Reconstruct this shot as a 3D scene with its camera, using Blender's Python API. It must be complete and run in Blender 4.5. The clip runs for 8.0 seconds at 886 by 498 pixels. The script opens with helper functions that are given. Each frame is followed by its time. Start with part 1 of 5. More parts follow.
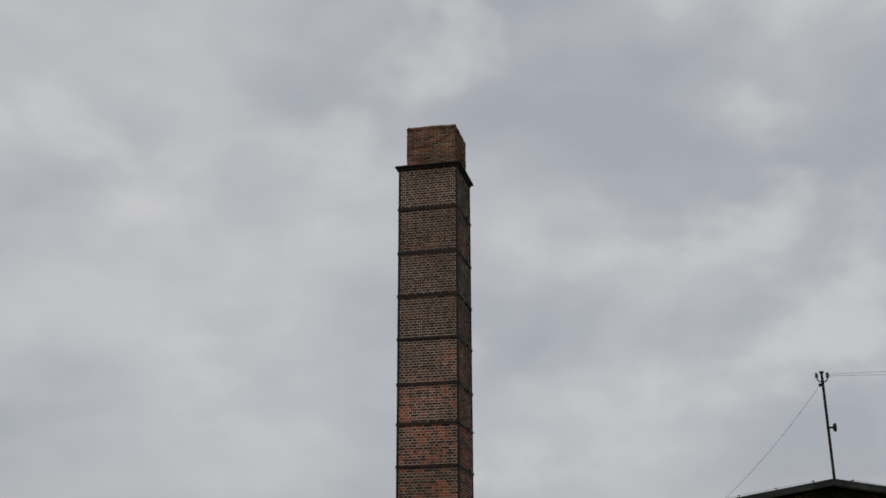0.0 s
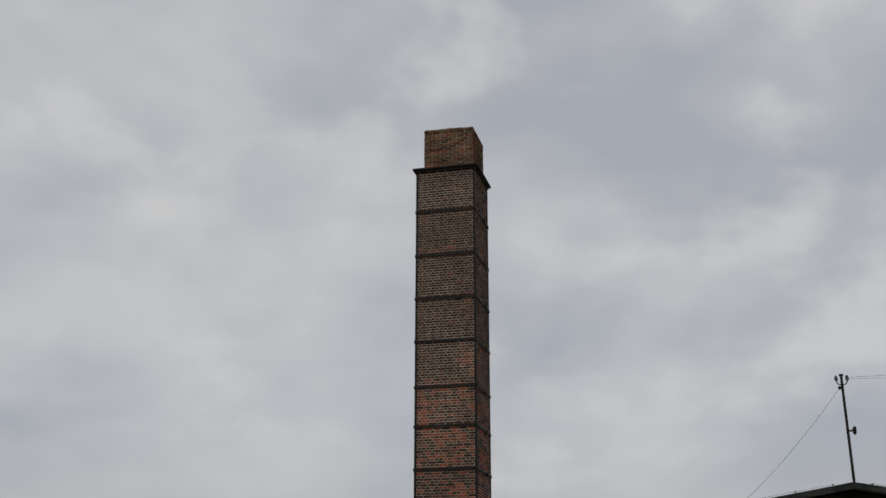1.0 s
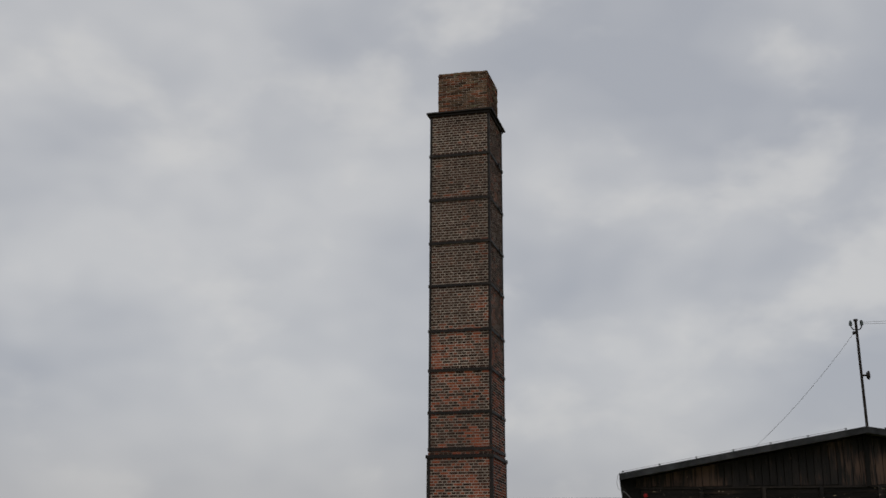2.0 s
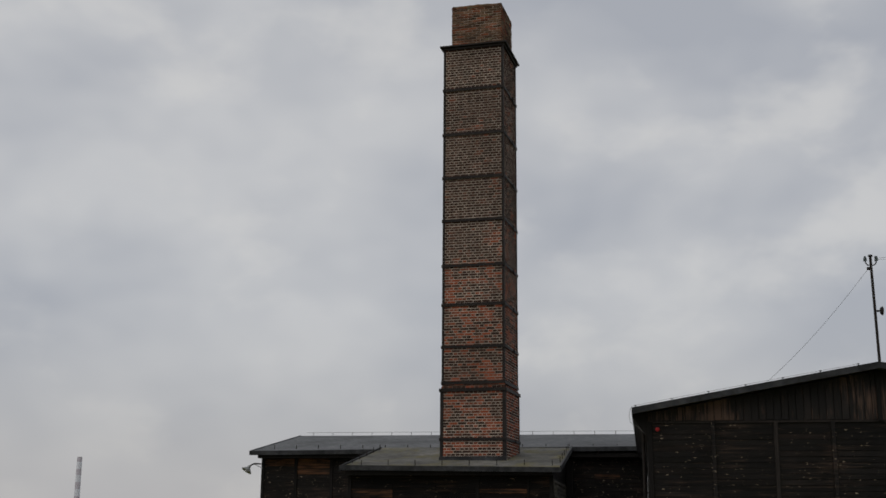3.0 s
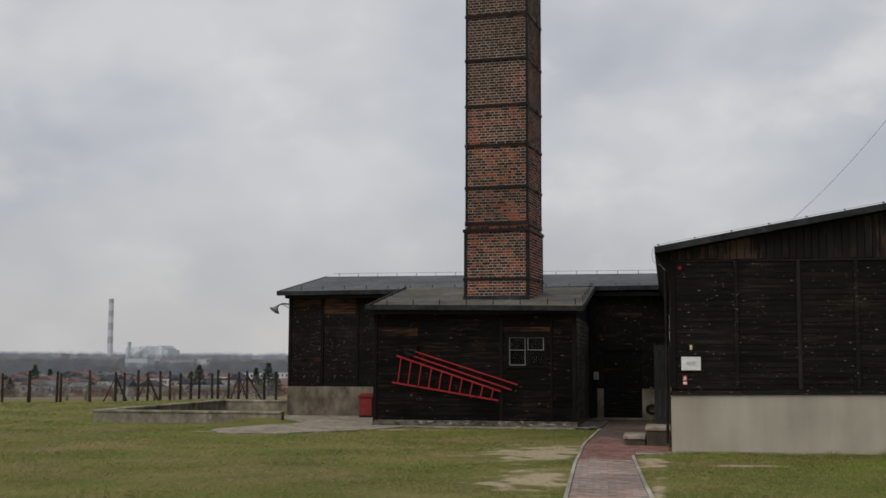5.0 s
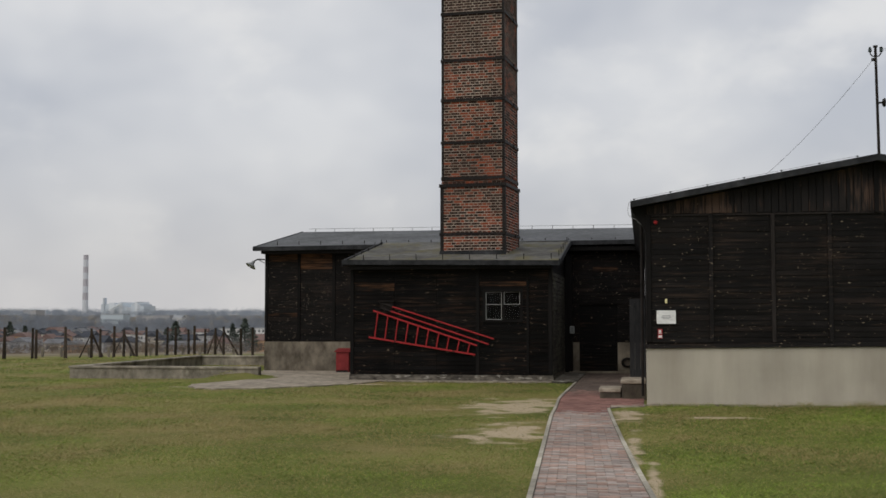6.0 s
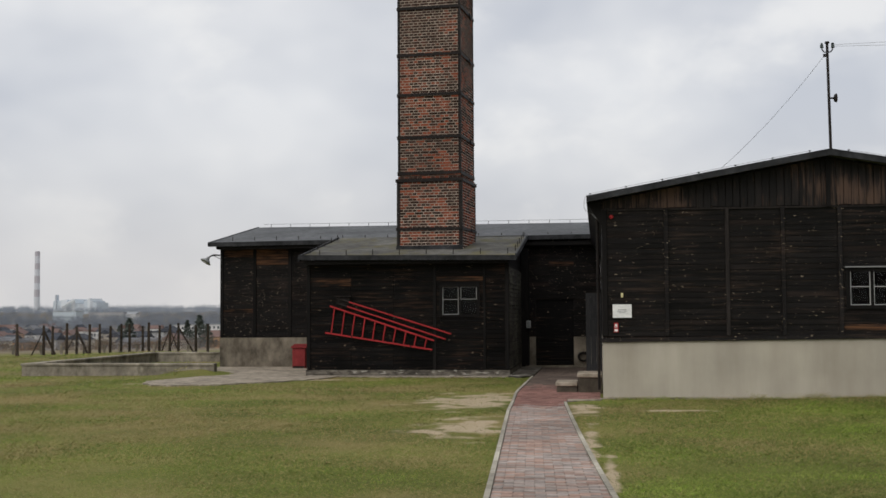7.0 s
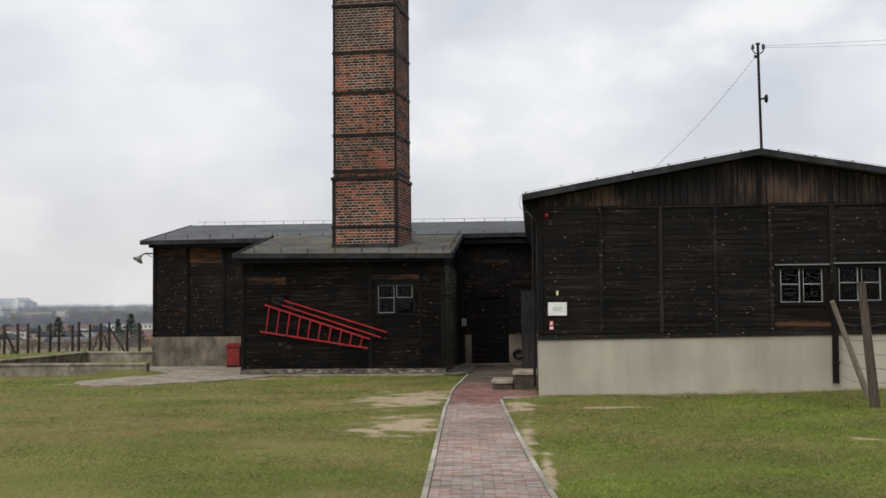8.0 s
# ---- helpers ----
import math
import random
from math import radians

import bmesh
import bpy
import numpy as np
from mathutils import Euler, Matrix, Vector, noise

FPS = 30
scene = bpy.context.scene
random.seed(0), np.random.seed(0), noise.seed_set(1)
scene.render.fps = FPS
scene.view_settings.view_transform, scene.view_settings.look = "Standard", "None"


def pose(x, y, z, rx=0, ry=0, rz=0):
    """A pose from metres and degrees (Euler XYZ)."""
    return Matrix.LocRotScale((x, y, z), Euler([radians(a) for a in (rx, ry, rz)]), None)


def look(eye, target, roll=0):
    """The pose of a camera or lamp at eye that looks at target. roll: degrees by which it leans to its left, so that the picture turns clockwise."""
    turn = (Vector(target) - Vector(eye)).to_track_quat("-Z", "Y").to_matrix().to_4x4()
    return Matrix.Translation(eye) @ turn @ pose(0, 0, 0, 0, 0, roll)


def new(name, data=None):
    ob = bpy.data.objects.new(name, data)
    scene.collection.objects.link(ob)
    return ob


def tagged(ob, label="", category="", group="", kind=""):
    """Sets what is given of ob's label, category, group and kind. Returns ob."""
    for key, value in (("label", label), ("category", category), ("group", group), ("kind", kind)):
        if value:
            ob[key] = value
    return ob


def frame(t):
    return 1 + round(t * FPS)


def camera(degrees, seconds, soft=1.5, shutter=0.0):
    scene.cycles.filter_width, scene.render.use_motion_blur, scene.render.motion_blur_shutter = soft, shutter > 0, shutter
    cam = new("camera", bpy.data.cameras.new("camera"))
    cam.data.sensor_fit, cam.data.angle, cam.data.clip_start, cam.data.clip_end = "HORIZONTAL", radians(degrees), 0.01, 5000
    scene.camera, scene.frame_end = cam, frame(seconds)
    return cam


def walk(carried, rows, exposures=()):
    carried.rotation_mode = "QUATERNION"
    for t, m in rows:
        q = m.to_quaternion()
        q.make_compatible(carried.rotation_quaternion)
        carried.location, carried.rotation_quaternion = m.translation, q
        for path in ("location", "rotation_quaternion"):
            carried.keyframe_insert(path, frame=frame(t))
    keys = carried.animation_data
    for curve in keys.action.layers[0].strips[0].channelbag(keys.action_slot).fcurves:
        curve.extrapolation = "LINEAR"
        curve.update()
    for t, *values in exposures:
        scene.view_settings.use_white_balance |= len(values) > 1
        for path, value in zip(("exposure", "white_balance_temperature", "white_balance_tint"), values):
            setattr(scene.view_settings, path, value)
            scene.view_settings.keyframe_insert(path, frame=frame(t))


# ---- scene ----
cam = camera(41.0, 8.0, soft=1.6)
EYE = (0.0, 0.0, 1.65)
# seconds, yaw, pitch, roll, and the small sway of the hand in metres
TURNS = (
    (0.0, 7.472, 18.955, 0.212, 0.026, 0.0, -0.028), (0.5, 7.892, 19.03, 0.116, 0.027, 0.0, -0.027), (1.0, 8.301, 19.068, -0.016, 0.032, 0.0, -0.024),
    (1.5, 8.679, 18.551, -0.081, 0.036, -0.005, -0.024), (1.7, 8.783, 17.619, -0.12, 0.03, -0.005, -0.015),
    (2.8, 9.404, 13.932, -0.38, 0.005, -0.008, 0.025), (3.0, 9.534, 13.151, -0.394, 0.005, -0.01, 0.028), (3.5, 9.948, 11.148, -0.378, 0.016, -0.018, 0.015),
    (4.0, 10.319, 9.15, -0.401, 0.008, -0.017, 0.012), (4.5, 10.652, 7.267, -0.278, 0.01, -0.009, 0.008), (5.0, 10.725, 5.524, -0.213, 0.01, -0.002, 0.005),
    (5.2, 10.63, 4.835, -0.17, 0.008, -0.001, 0.004), (6.3, 9.064, 3.222, 0.13, 0.003, 0.0, 0.001), (6.5, 8.684, 3.195, 0.186, 0.0, 0.0, 0.0),
    (7.0, 7.476, 3.118, 0.335, -0.015, 0.011, -0.004), (7.5, 6.217, 3.072, 0.451, -0.024, 0.021, -0.004), (8.0, 4.322, 3.009, 0.507, -0.045, 0.022, -0.003),
)
EXPOSURES = ((0.0, -0.61), (1.0, -0.59), (3.0, -0.57), (4.5, -0.54), (5.2, -0.33), (6.3, -0.2), (6.6, -0.15), (7.0, -0.05), (8.0, 0.12))
walk(cam, [(t, pose(EYE[0] + sx, EYE[1] + sy, EYE[2] + sz, 90 + pitch, roll, yaw)) for t, yaw, pitch, roll, sx, sy, sz in TURNS], EXPOSURES)

# ---- overcast sky and weak sun ----
world = bpy.data.worlds.new("overcast_sky")
world.use_nodes = True
scene.world = world
wn, wl = world.node_tree.nodes, world.node_tree.links
wn.clear()
SUN_EL, SUN_AZ = radians(50), radians(205)
sky = wn.new("ShaderNodeTexSky")
sky.sky_type, sky.sun_disc = "NISHITA", False
sky.sun_elevation, sky.sun_rotation = SUN_EL, SUN_AZ
sky.air_density, sky.dust_density = 1.0, 3.0
w_co = wn.new("ShaderNodeTexCoord")
w_sep = wn.new("ShaderNodeSeparateXYZ")
wl.new(w_co.outputs["Generated"], w_sep.inputs[0])
w_map = wn.new("ShaderNodeMapping")
w_map.inputs["Location"].default_value = (0.35, 0.1, 0.2)
w_map.inputs["Scale"].default_value = (1.0, 1.0, 1.6)
wl.new(w_co.outputs["Generated"], w_map.inputs[0])
w_n = wn.new("ShaderNodeTexNoise")
w_n.inputs["Scale"].default_value, w_n.inputs["Detail"].default_value = 4.6, 3.0
w_n.inputs["Roughness"].default_value, w_n.inputs["Distortion"].default_value = 0.52, 0.05
wl.new(w_map.outputs[0], w_n.inputs["Vector"])
w_cloud = wn.new("ShaderNodeValToRGB")
w_cloud.color_ramp.elements[0].position, w_cloud.color_ramp.elements[0].color = 0.36, (0.565, 0.588, 0.642, 1)
w_cloud.color_ramp.elements[1].position, w_cloud.color_ramp.elements[1].color = 0.64, (0.79, 0.795, 0.81, 1)
wl.new(w_n.outputs["Fac"], w_cloud.inputs[0])
# brighter rounded puffs where the layer is thin
w_puff = wn.new("ShaderNodeTexNoise")
w_puff.inputs["Scale"].default_value, w_puff.inputs["Detail"].default_value = 9.0, 4.0
w_puff.inputs["Roughness"].default_value, w_puff.inputs["Distortion"].default_value = 0.5, 0.1
wl.new(w_map.outputs[0], w_puff.inputs["Vector"])
w_amt = wn.new("ShaderNodeMapRange")
w_amt.interpolation_type = "SMOOTHSTEP"
for i, v in ((1, 0.50), (2, 0.74), (3, 0.0), (4, 0.7)):
    w_amt.inputs[i].default_value = v
wl.new(w_puff.outputs["Fac"], w_amt.inputs[0])
w_bright = wn.new("ShaderNodeMix")
w_bright.data_type = "RGBA"
wl.new(w_amt.outputs[0], w_bright.inputs[0])
wl.new(w_cloud.outputs[0], w_bright.inputs[6])
w_bright.inputs[7].default_value = (0.90, 0.89, 0.875, 1)
# a paler veil towards the horizon
w_veil = wn.new("ShaderNodeMapRange")
w_veil.interpolation_type = "SMOOTHSTEP"
for i, v in ((1, 0.0), (2, 0.2), (3, 0.62), (4, 0.0)):
    w_veil.inputs[i].default_value = v
wl.new(w_sep.outputs["Z"], w_veil.inputs[0])
w_mix = wn.new("ShaderNodeMix")
w_mix.data_type = "RGBA"
wl.new(w_veil.outputs[0], w_mix.inputs[0])
wl.new(w_bright.outputs[2], w_mix.inputs[6])
w_mix.inputs[7].default_value = (0.655, 0.635, 0.63, 1)
w_bg1 = wn.new("ShaderNodeBackground")
w_bg1.inputs[1].default_value = 0.012
wl.new(sky.outputs[0], w_bg1.inputs[0])
w_bg2 = wn.new("ShaderNodeBackground")
w_bg2.inputs[1].default_value = 0.97
wl.new(w_mix.outputs[2], w_bg2.inputs[0])
w_add = wn.new("ShaderNodeAddShader")
wl.new(w_bg1.outputs[0], w_add.inputs[0])
wl.new(w_bg2.outputs[0], w_add.inputs[1])
w_out = wn.new("ShaderNodeOutputWorld")
wl.new(w_add.outputs[0], w_out.inputs[0])

sun = new("sun", bpy.data.lights.new("sun", "SUN"))
sun.data.energy, sun.data.angle, sun.data.color = 1.5, radians(60), (1.0, 0.97, 0.92)
sun.matrix_world = look((-8, -17, 40), (0, 0, 40 - 19 * math.tan(SUN_EL)))


# ---- materials ----
def material(name, dark, light, scale=6.0, stretch=(1, 1, 1), rough=0.8, bump=0.3, vary=0.0, island=False, stain=0.35,
             stain_scale=0.5, spots=None, spot_scale=14.0, spot_at=0.74, metal=0.0, other=None, other_share=0.4, gloss=0.12,
             worn=None, worn_stretch=(0.8, 0.8, 16), worn_at=0.57, worn_patch=0.45):
    """Two colours by grain, a broad stain over them, worn streaks and spots, and a piece-by-piece change of value."""
    m = bpy.data.materials.new(name)
    m.use_nodes = True
    n, l = m.node_tree.nodes, m.node_tree.links
    b = n["Principled BSDF"]
    geo = n.new("ShaderNodeNewGeometry")
    info = n.new("ShaderNodeObjectInfo")
    rnd = geo.outputs["Random Per Island"] if island else info.outputs["Random"]
    mp = n.new("ShaderNodeMapping")
    mp.inputs["Scale"].default_value = stretch
    l.new(geo.outputs["Position"], mp.inputs[0])
    grain = n.new("ShaderNodeTexNoise")
    grain.noise_dimensions = "4D"
    grain.inputs["Scale"].default_value, grain.inputs["Detail"].default_value, grain.inputs["Roughness"].default_value = scale, 6, 0.62
    l.new(mp.outputs[0], grain.inputs["Vector"])
    shift = n.new("ShaderNodeMath")
    shift.operation = "MULTIPLY"
    shift.inputs[1].default_value = 40.0 if vary else 0.0
    l.new(rnd, shift.inputs[0])
    l.new(shift.outputs[0], grain.inputs["W"])
    ramp = n.new("ShaderNodeValToRGB")
    ramp.color_ramp.elements[0].position, ramp.color_ramp.elements[1].position = 0.33, 0.70
    ramp.color_ramp.elements[0].color, ramp.color_ramp.elements[1].color = (*dark, 1), (*light, 1)
    l.new(grain.outputs["Fac"], ramp.inputs[0])
    broad = n.new("ShaderNodeTexNoise")
    broad.inputs["Scale"].default_value, broad.inputs["Detail"].default_value = stain_scale, 4
    l.new(geo.outputs["Position"], broad.inputs["Vector"])
    value = n.new("ShaderNodeMapRange")
    for i, v in ((1, 0.3), (2, 0.7), (3, 1 - stain), (4, 1 + stain)):
        value.inputs[i].default_value = v
    l.new(broad.outputs["Fac"], value.inputs[0])
    piece = n.new("ShaderNodeMapRange")
    piece.inputs[3].default_value, piece.inputs[4].default_value = 1 - vary, 1 + vary
    l.new(rnd, piece.inputs[0])
    both = n.new("ShaderNodeMath")
    both.operation = "MULTIPLY"
    l.new(value.outputs[0], both.inputs[0])
    l.new(piece.outputs[0], both.inputs[1])
    hsv = n.new("ShaderNodeHueSaturation")
    l.new(ramp.outputs[0], hsv.inputs["Color"])
    l.new(both.outputs[0], hsv.inputs["Value"])
    colour = hsv.outputs[0]
    if other:
        # some pieces come in another colour
        mul = n.new("ShaderNodeMath")
        mul.operation = "MULTIPLY"
        mul.inputs[1].default_value = 37.7
        l.new(rnd, mul.inputs[0])
        fr = n.new("ShaderNodeMath")
        fr.operation = "FRACT"
        l.new(mul.outputs[0], fr.inputs[0])
        pick = n.new("ShaderNodeMapRange")
        pick.inputs[1].default_value, pick.inputs[2].default_value = 1 - other_share - 0.12, 1 - other_share + 0.12
        l.new(fr.outputs[0], pick.inputs[0])
        tint = n.new("ShaderNodeMix")
        tint.data_type, tint.blend_type = "RGBA", "MULTIPLY"
        l.new(pick.outputs[0], tint.inputs[0])
        l.new(colour, tint.inputs[6])
        tint.inputs[7].default_value = (*other, 1)
        colour = tint.outputs[2]
    if worn:
        # bare wood showing in streaks along the grain, gathered in patches
        wm = n.new("ShaderNodeMapping")
        wm.inputs["Scale"].default_value = worn_stretch
        l.new(geo.outputs["Position"], wm.inputs[0])
        streak = n.new("ShaderNodeTexNoise")
        streak.inputs["Scale"].default_value, streak.inputs["Detail"].default_value, streak.inputs["Roughness"].default_value = 1.6, 7, 0.7
        l.new(wm.outputs[0], streak.inputs["Vector"])
        patchy = n.new("ShaderNodeTexNoise")
        patchy.inputs["Scale"].default_value, patchy.inputs["Detail"].default_value = 0.9, 5
        l.new(geo.outputs["Position"], patchy.inputs["Vector"])
        sum_ = n.new("ShaderNodeMath")
        sum_.operation = "MULTIPLY_ADD"
        sum_.inputs[1].default_value = worn_patch
        l.new(patchy.outputs["Fac"], sum_.inputs[0])
        l.new(streak.outputs["Fac"], sum_.inputs[2])
        bare = n.new("ShaderNodeMapRange")
        for i, v in ((1, worn_at + worn_patch / 2), (2, worn_at + worn_patch / 2 + 0.16), (3, 0.0), (4, 0.9)):
            bare.inputs[i].default_value = v
        l.new(sum_.outputs[0], bare.inputs[0])
        mx = n.new("ShaderNodeMix")
        mx.data_type = "RGBA"
        l.new(bare.outputs[0], mx.inputs[0])
        l.new(colour, mx.inputs[6])
        mx.inputs[7].default_value = (*worn, 1)
        colour = mx.outputs[2]
    if spots:
        sp = n.new("ShaderNodeTexNoise")
        sp.inputs["Scale"].default_value, sp.inputs["Detail"].default_value = spot_scale, 2
        smap = n.new("ShaderNodeMapping")
        smap.inputs["Scale"].default_value = (0.5, 0.5, 1.9)
        l.new(geo.outputs["Position"], smap.inputs[0])
        l.new(smap.outputs[0], sp.inputs["Vector"])
        edge = n.new("ShaderNodeMapRange")
        edge.inputs[1].default_value, edge.inputs[2].default_value = spot_at, spot_at + 0.04
        l.new(sp.outputs["Fac"], edge.inputs[0])
        mx = n.new("ShaderNodeMix")
        mx.data_type = "RGBA"
        l.new(edge.outputs[0], mx.inputs[0])
        l.new(colour, mx.inputs[6])
        mx.inputs[7].default_value = (*spots, 1)
        colour = mx.outputs[2]
    l.new(colour, b.inputs["Base Color"])
    b.inputs["Roughness"].default_value, b.inputs["Metallic"].default_value = rough, metal
    b.inputs["Specular IOR Level"].default_value = gloss
    if bump:
        bp = n.new("ShaderNodeBump")
        bp.inputs["Strength"].default_value, bp.inputs["Distance"].default_value = bump, 0.02
        l.new(grain.outputs["Fac"], bp.inputs["Height"])
        l.new(bp.outputs[0], b.inputs["Normal"])
    return m


def plain(name, colour, rough=0.6, metal=0.0):
    return material(name, tuple(c * 0.85 for c in colour), tuple(min(1, c * 1.12) for c in colour), 18, rough=rough, bump=0.08,
                    stain=0.12, stain_scale=2.0, metal=metal)


TARRED = material("tarred_boards", (0.0045, 0.0042, 0.0042), (0.0105, 0.0082, 0.0075), 6, (0.35, 0.35, 7), 0.62, 0.6, vary=0.4,
                  stain=0.5, stain_scale=1.3, spots=(0.36, 0.29, 0.21), spot_scale=22, spot_at=0.690, other=(1.7, 1.4, 1.25), other_share=0.12, gloss=0.17,
                  worn=(0.046, 0.030, 0.022), worn_at=0.555)
DARKTAR = material("darker_tarred_boards", (0.0030, 0.0029, 0.0030), (0.0064, 0.0054, 0.0051), 6, (0.35, 0.35, 7), 0.62, 0.6, vary=0.4,
                 stain=0.5, stain_scale=1.3, spots=(0.16, 0.12, 0.085), spot_scale=15, spot_at=0.695, other=(1.6, 1.35, 1.2), other_share=0.10, gloss=0.11,
                 worn=(0.046, 0.027, 0.018), worn_at=0.55)
SIDEBOARD = material("weathered_side_boards", (0.014, 0.013, 0.0115), (0.055, 0.050, 0.042), 6, (0.35, 0.35, 7), 0.7, 0.6, vary=0.5,
                     stain=0.5, stain_scale=1.3, gloss=0.3, worn=(0.15, 0.14, 0.105), worn_at=0.46)
TARRED_V = material("tarred_upright_boards", (0.0055, 0.0047, 0.0045), (0.0175, 0.0125, 0.0105), 7, (6, 6, 0.7), 0.7, 0.5, vary=0.5,
                    stain=0.6, stain_scale=0.9, gloss=0.25, worn=(0.088, 0.052, 0.036), worn_stretch=(14, 14, 0.9), worn_at=0.50, worn_patch=0.9)
BROWN = material("weathered_boards", (0.0055, 0.0045, 0.004), (0.026, 0.0150, 0.0095), 8, (0.7, 0.7, 7), 0.72, 0.5, vary=0.6, stain=0.8, stain_scale=2.5,
                 gloss=0.2, worn=(0.140, 0.064, 0.030), worn_at=0.45)
POSTWOOD = material("dark_posts", (0.0046, 0.0043, 0.0041), (0.0108, 0.0090, 0.0082), 8, (4, 4, 0.5), 0.68, 0.4, vary=0.25, gloss=0.12)
GREYWOOD = material("grey_weathered_posts", (0.15, 0.122, 0.098), (0.36, 0.30, 0.24), 9, (5, 5, 0.5), 0.85, 0.6)
FENCEWOOD = material("fence_posts", (0.024, 0.018, 0.014), (0.06, 0.046, 0.034), 6, (4, 4, 0.5), 0.85, 0.4, vary=0.25)
FELT = material("roofing_felt", (0.060, 0.063, 0.067), (0.130, 0.134, 0.138), 5, (1, 1, 1), 0.78, 0.3, stain=0.35, stain_scale=0.45)
FELT_MOSS = material("mossy_roofing_felt", (0.066, 0.064, 0.058), (0.155, 0.150, 0.136), 4, (1, 1, 1), 0.85, 0.5, stain=0.4,
                     stain_scale=0.7, worn=(0.110, 0.097, 0.044), worn_stretch=(1.1, 0.6, 0.6), worn_at=0.485, worn_patch=0.5)
EDGE = material("felt_edges", (0.015, 0.0155, 0.0165), (0.043, 0.044, 0.047), 6, rough=0.6, bump=0.4, stain=0.5, stain_scale=2.0)
PLASTER = material("cement_plinth", (0.345, 0.310, 0.250), (0.425, 0.388, 0.320), 2.2, (1.0, 1.0, 0.13), 0.9, 0.2, stain=0.14, stain_scale=0.8)
OLDCEMENT = material("stained_cement", (0.060, 0.050, 0.038), (0.27, 0.232, 0.18), 2.2, (1, 1, 0.6), 0.92, 0.5, stain=0.5, stain_scale=0.8)
RUBBLE = material("crumbling_cement", (0.028, 0.024, 0.020), (0.20, 0.18, 0.15), 5, (1, 1, 2.5), 0.95, 0.9, stain=0.6, stain_scale=1.1, spots=(0.34, 0.32, 0.28), spot_scale=7, spot_at=0.64)
STONE = material("old_concrete", (0.16, 0.136, 0.104), (0.40, 0.345, 0.275), 5, (1, 1, 1), 0.92, 0.5, stain=0.25, stain_scale=1.3)
KERB = material("kerb_concrete", (0.26, 0.24, 0.195), (0.39, 0.36, 0.30), 9, rough=0.9, bump=0.3, vary=0.15)
MORTAR = material("pale_mortar", (0.20, 0.168, 0.138), (0.46, 0.39, 0.325), 9, rough=0.95, bump=0.5, stain=0.35, stain_scale=0.6)
IRON = material("black_iron", (0.010, 0.009, 0.009), (0.028, 0.022, 0.019), 12, rough=0.6, bump=0.2, stain=0.3, stain_scale=1.5)
LAMPGREY = plain("grey_enamel", (0.22, 0.23, 0.23), 0.4)
WHITE = plain("chipped_white_paint", (0.42, 0.42, 0.41), 0.6)
SIGNWHITE = plain("white_sign", (0.72, 0.72, 0.70), 0.4)
RED = plain("red_paint", (0.36, 0.030, 0.032), 0.55)
REDBOX = material("faded_red_paint", (0.15, 0.021, 0.022), (0.24, 0.036, 0.036), 5, rough=0.6, bump=0.15, stain=0.2, stain_scale=1.6)
YELLOW = plain("pale_yellow_plastic", (0.62, 0.56, 0.30), 0.4)
WIRE = plain("wire", (0.10, 0.10, 0.10), 0.5)
PALEWIRE = plain("zinc_wire", (0.20, 0.20, 0.20), 0.5)
GREYBAR = plain("grey_lettering", (0.40, 0.40, 0.40), 0.5)
CERAMIC = plain("dark_insulators", (0.05, 0.065, 0.065), 0.2)


def brick_material(name, island):
    m = material(name, (0.021, 0.0140, 0.0120), (0.082, 0.042, 0.030), 16, rough=0.9, bump=0.5, vary=0.45, island=island, stain=0.2)
    n, l = m.node_tree.nodes, m.node_tree.links
    b = n["Principled BSDF"]
    old = b.inputs["Base Color"].links[0].from_socket
    geo = n.new("ShaderNodeNewGeometry")
    info = n.new("ShaderNodeObjectInfo")
    rnd = geo.outputs["Random Per Island"] if island else info.outputs["Random"]
    # clean orange bricks come in patches, fewer where soot has settled near the mouth
    patch = n.new("ShaderNodeTexNoise")
    patch.inputs["Scale"].default_value, patch.inputs["Detail"].default_value = 1.5, 3
    l.new(geo.outputs["Position"], patch.inputs["Vector"])
    sep = n.new("ShaderNodeSeparateXYZ")
    l.new(geo.outputs["Position"], sep.inputs[0])
    soot = n.new("ShaderNodeMapRange")
    for i, v in ((1, 7.5), (2, 11.0), (3, 0.12), (4, -0.13)):
        soot.inputs[i].default_value = v
    l.new(sep.outputs["Z"], soot.inputs[0])
    add = n.new("ShaderNodeMath")
    l.new(patch.outputs["Fac"], add.inputs[0])
    l.new(soot.outputs[0], add.inputs[1])
    hop = n.new("ShaderNodeMapRange")
    hop.inputs[3].default_value, hop.inputs[4].default_value = -0.30, 0.30
    l.new(rnd, hop.inputs[0])
    add2 = n.new("ShaderNodeMath")
    l.new(add.outputs[0], add2.inputs[0])
    l.new(hop.outputs[0], add2.inputs[1])
    pick = n.new("ShaderNodeMapRange")
    pick.inputs[1].default_value, pick.inputs[2].default_value = 0.57, 0.84
    l.new(add2.outputs[0], pick.inputs[0])
    mx = n.new("ShaderNodeMix")
    mx.data_type = "RGBA"
    l.new(pick.outputs[0], mx.inputs[0])
    l.new(old, mx.inputs[6])
    mx.inputs[7].default_value = (0.235, 0.062, 0.032, 1)
    l.new(mx.outputs[2], b.inputs["Base Color"])
    return m


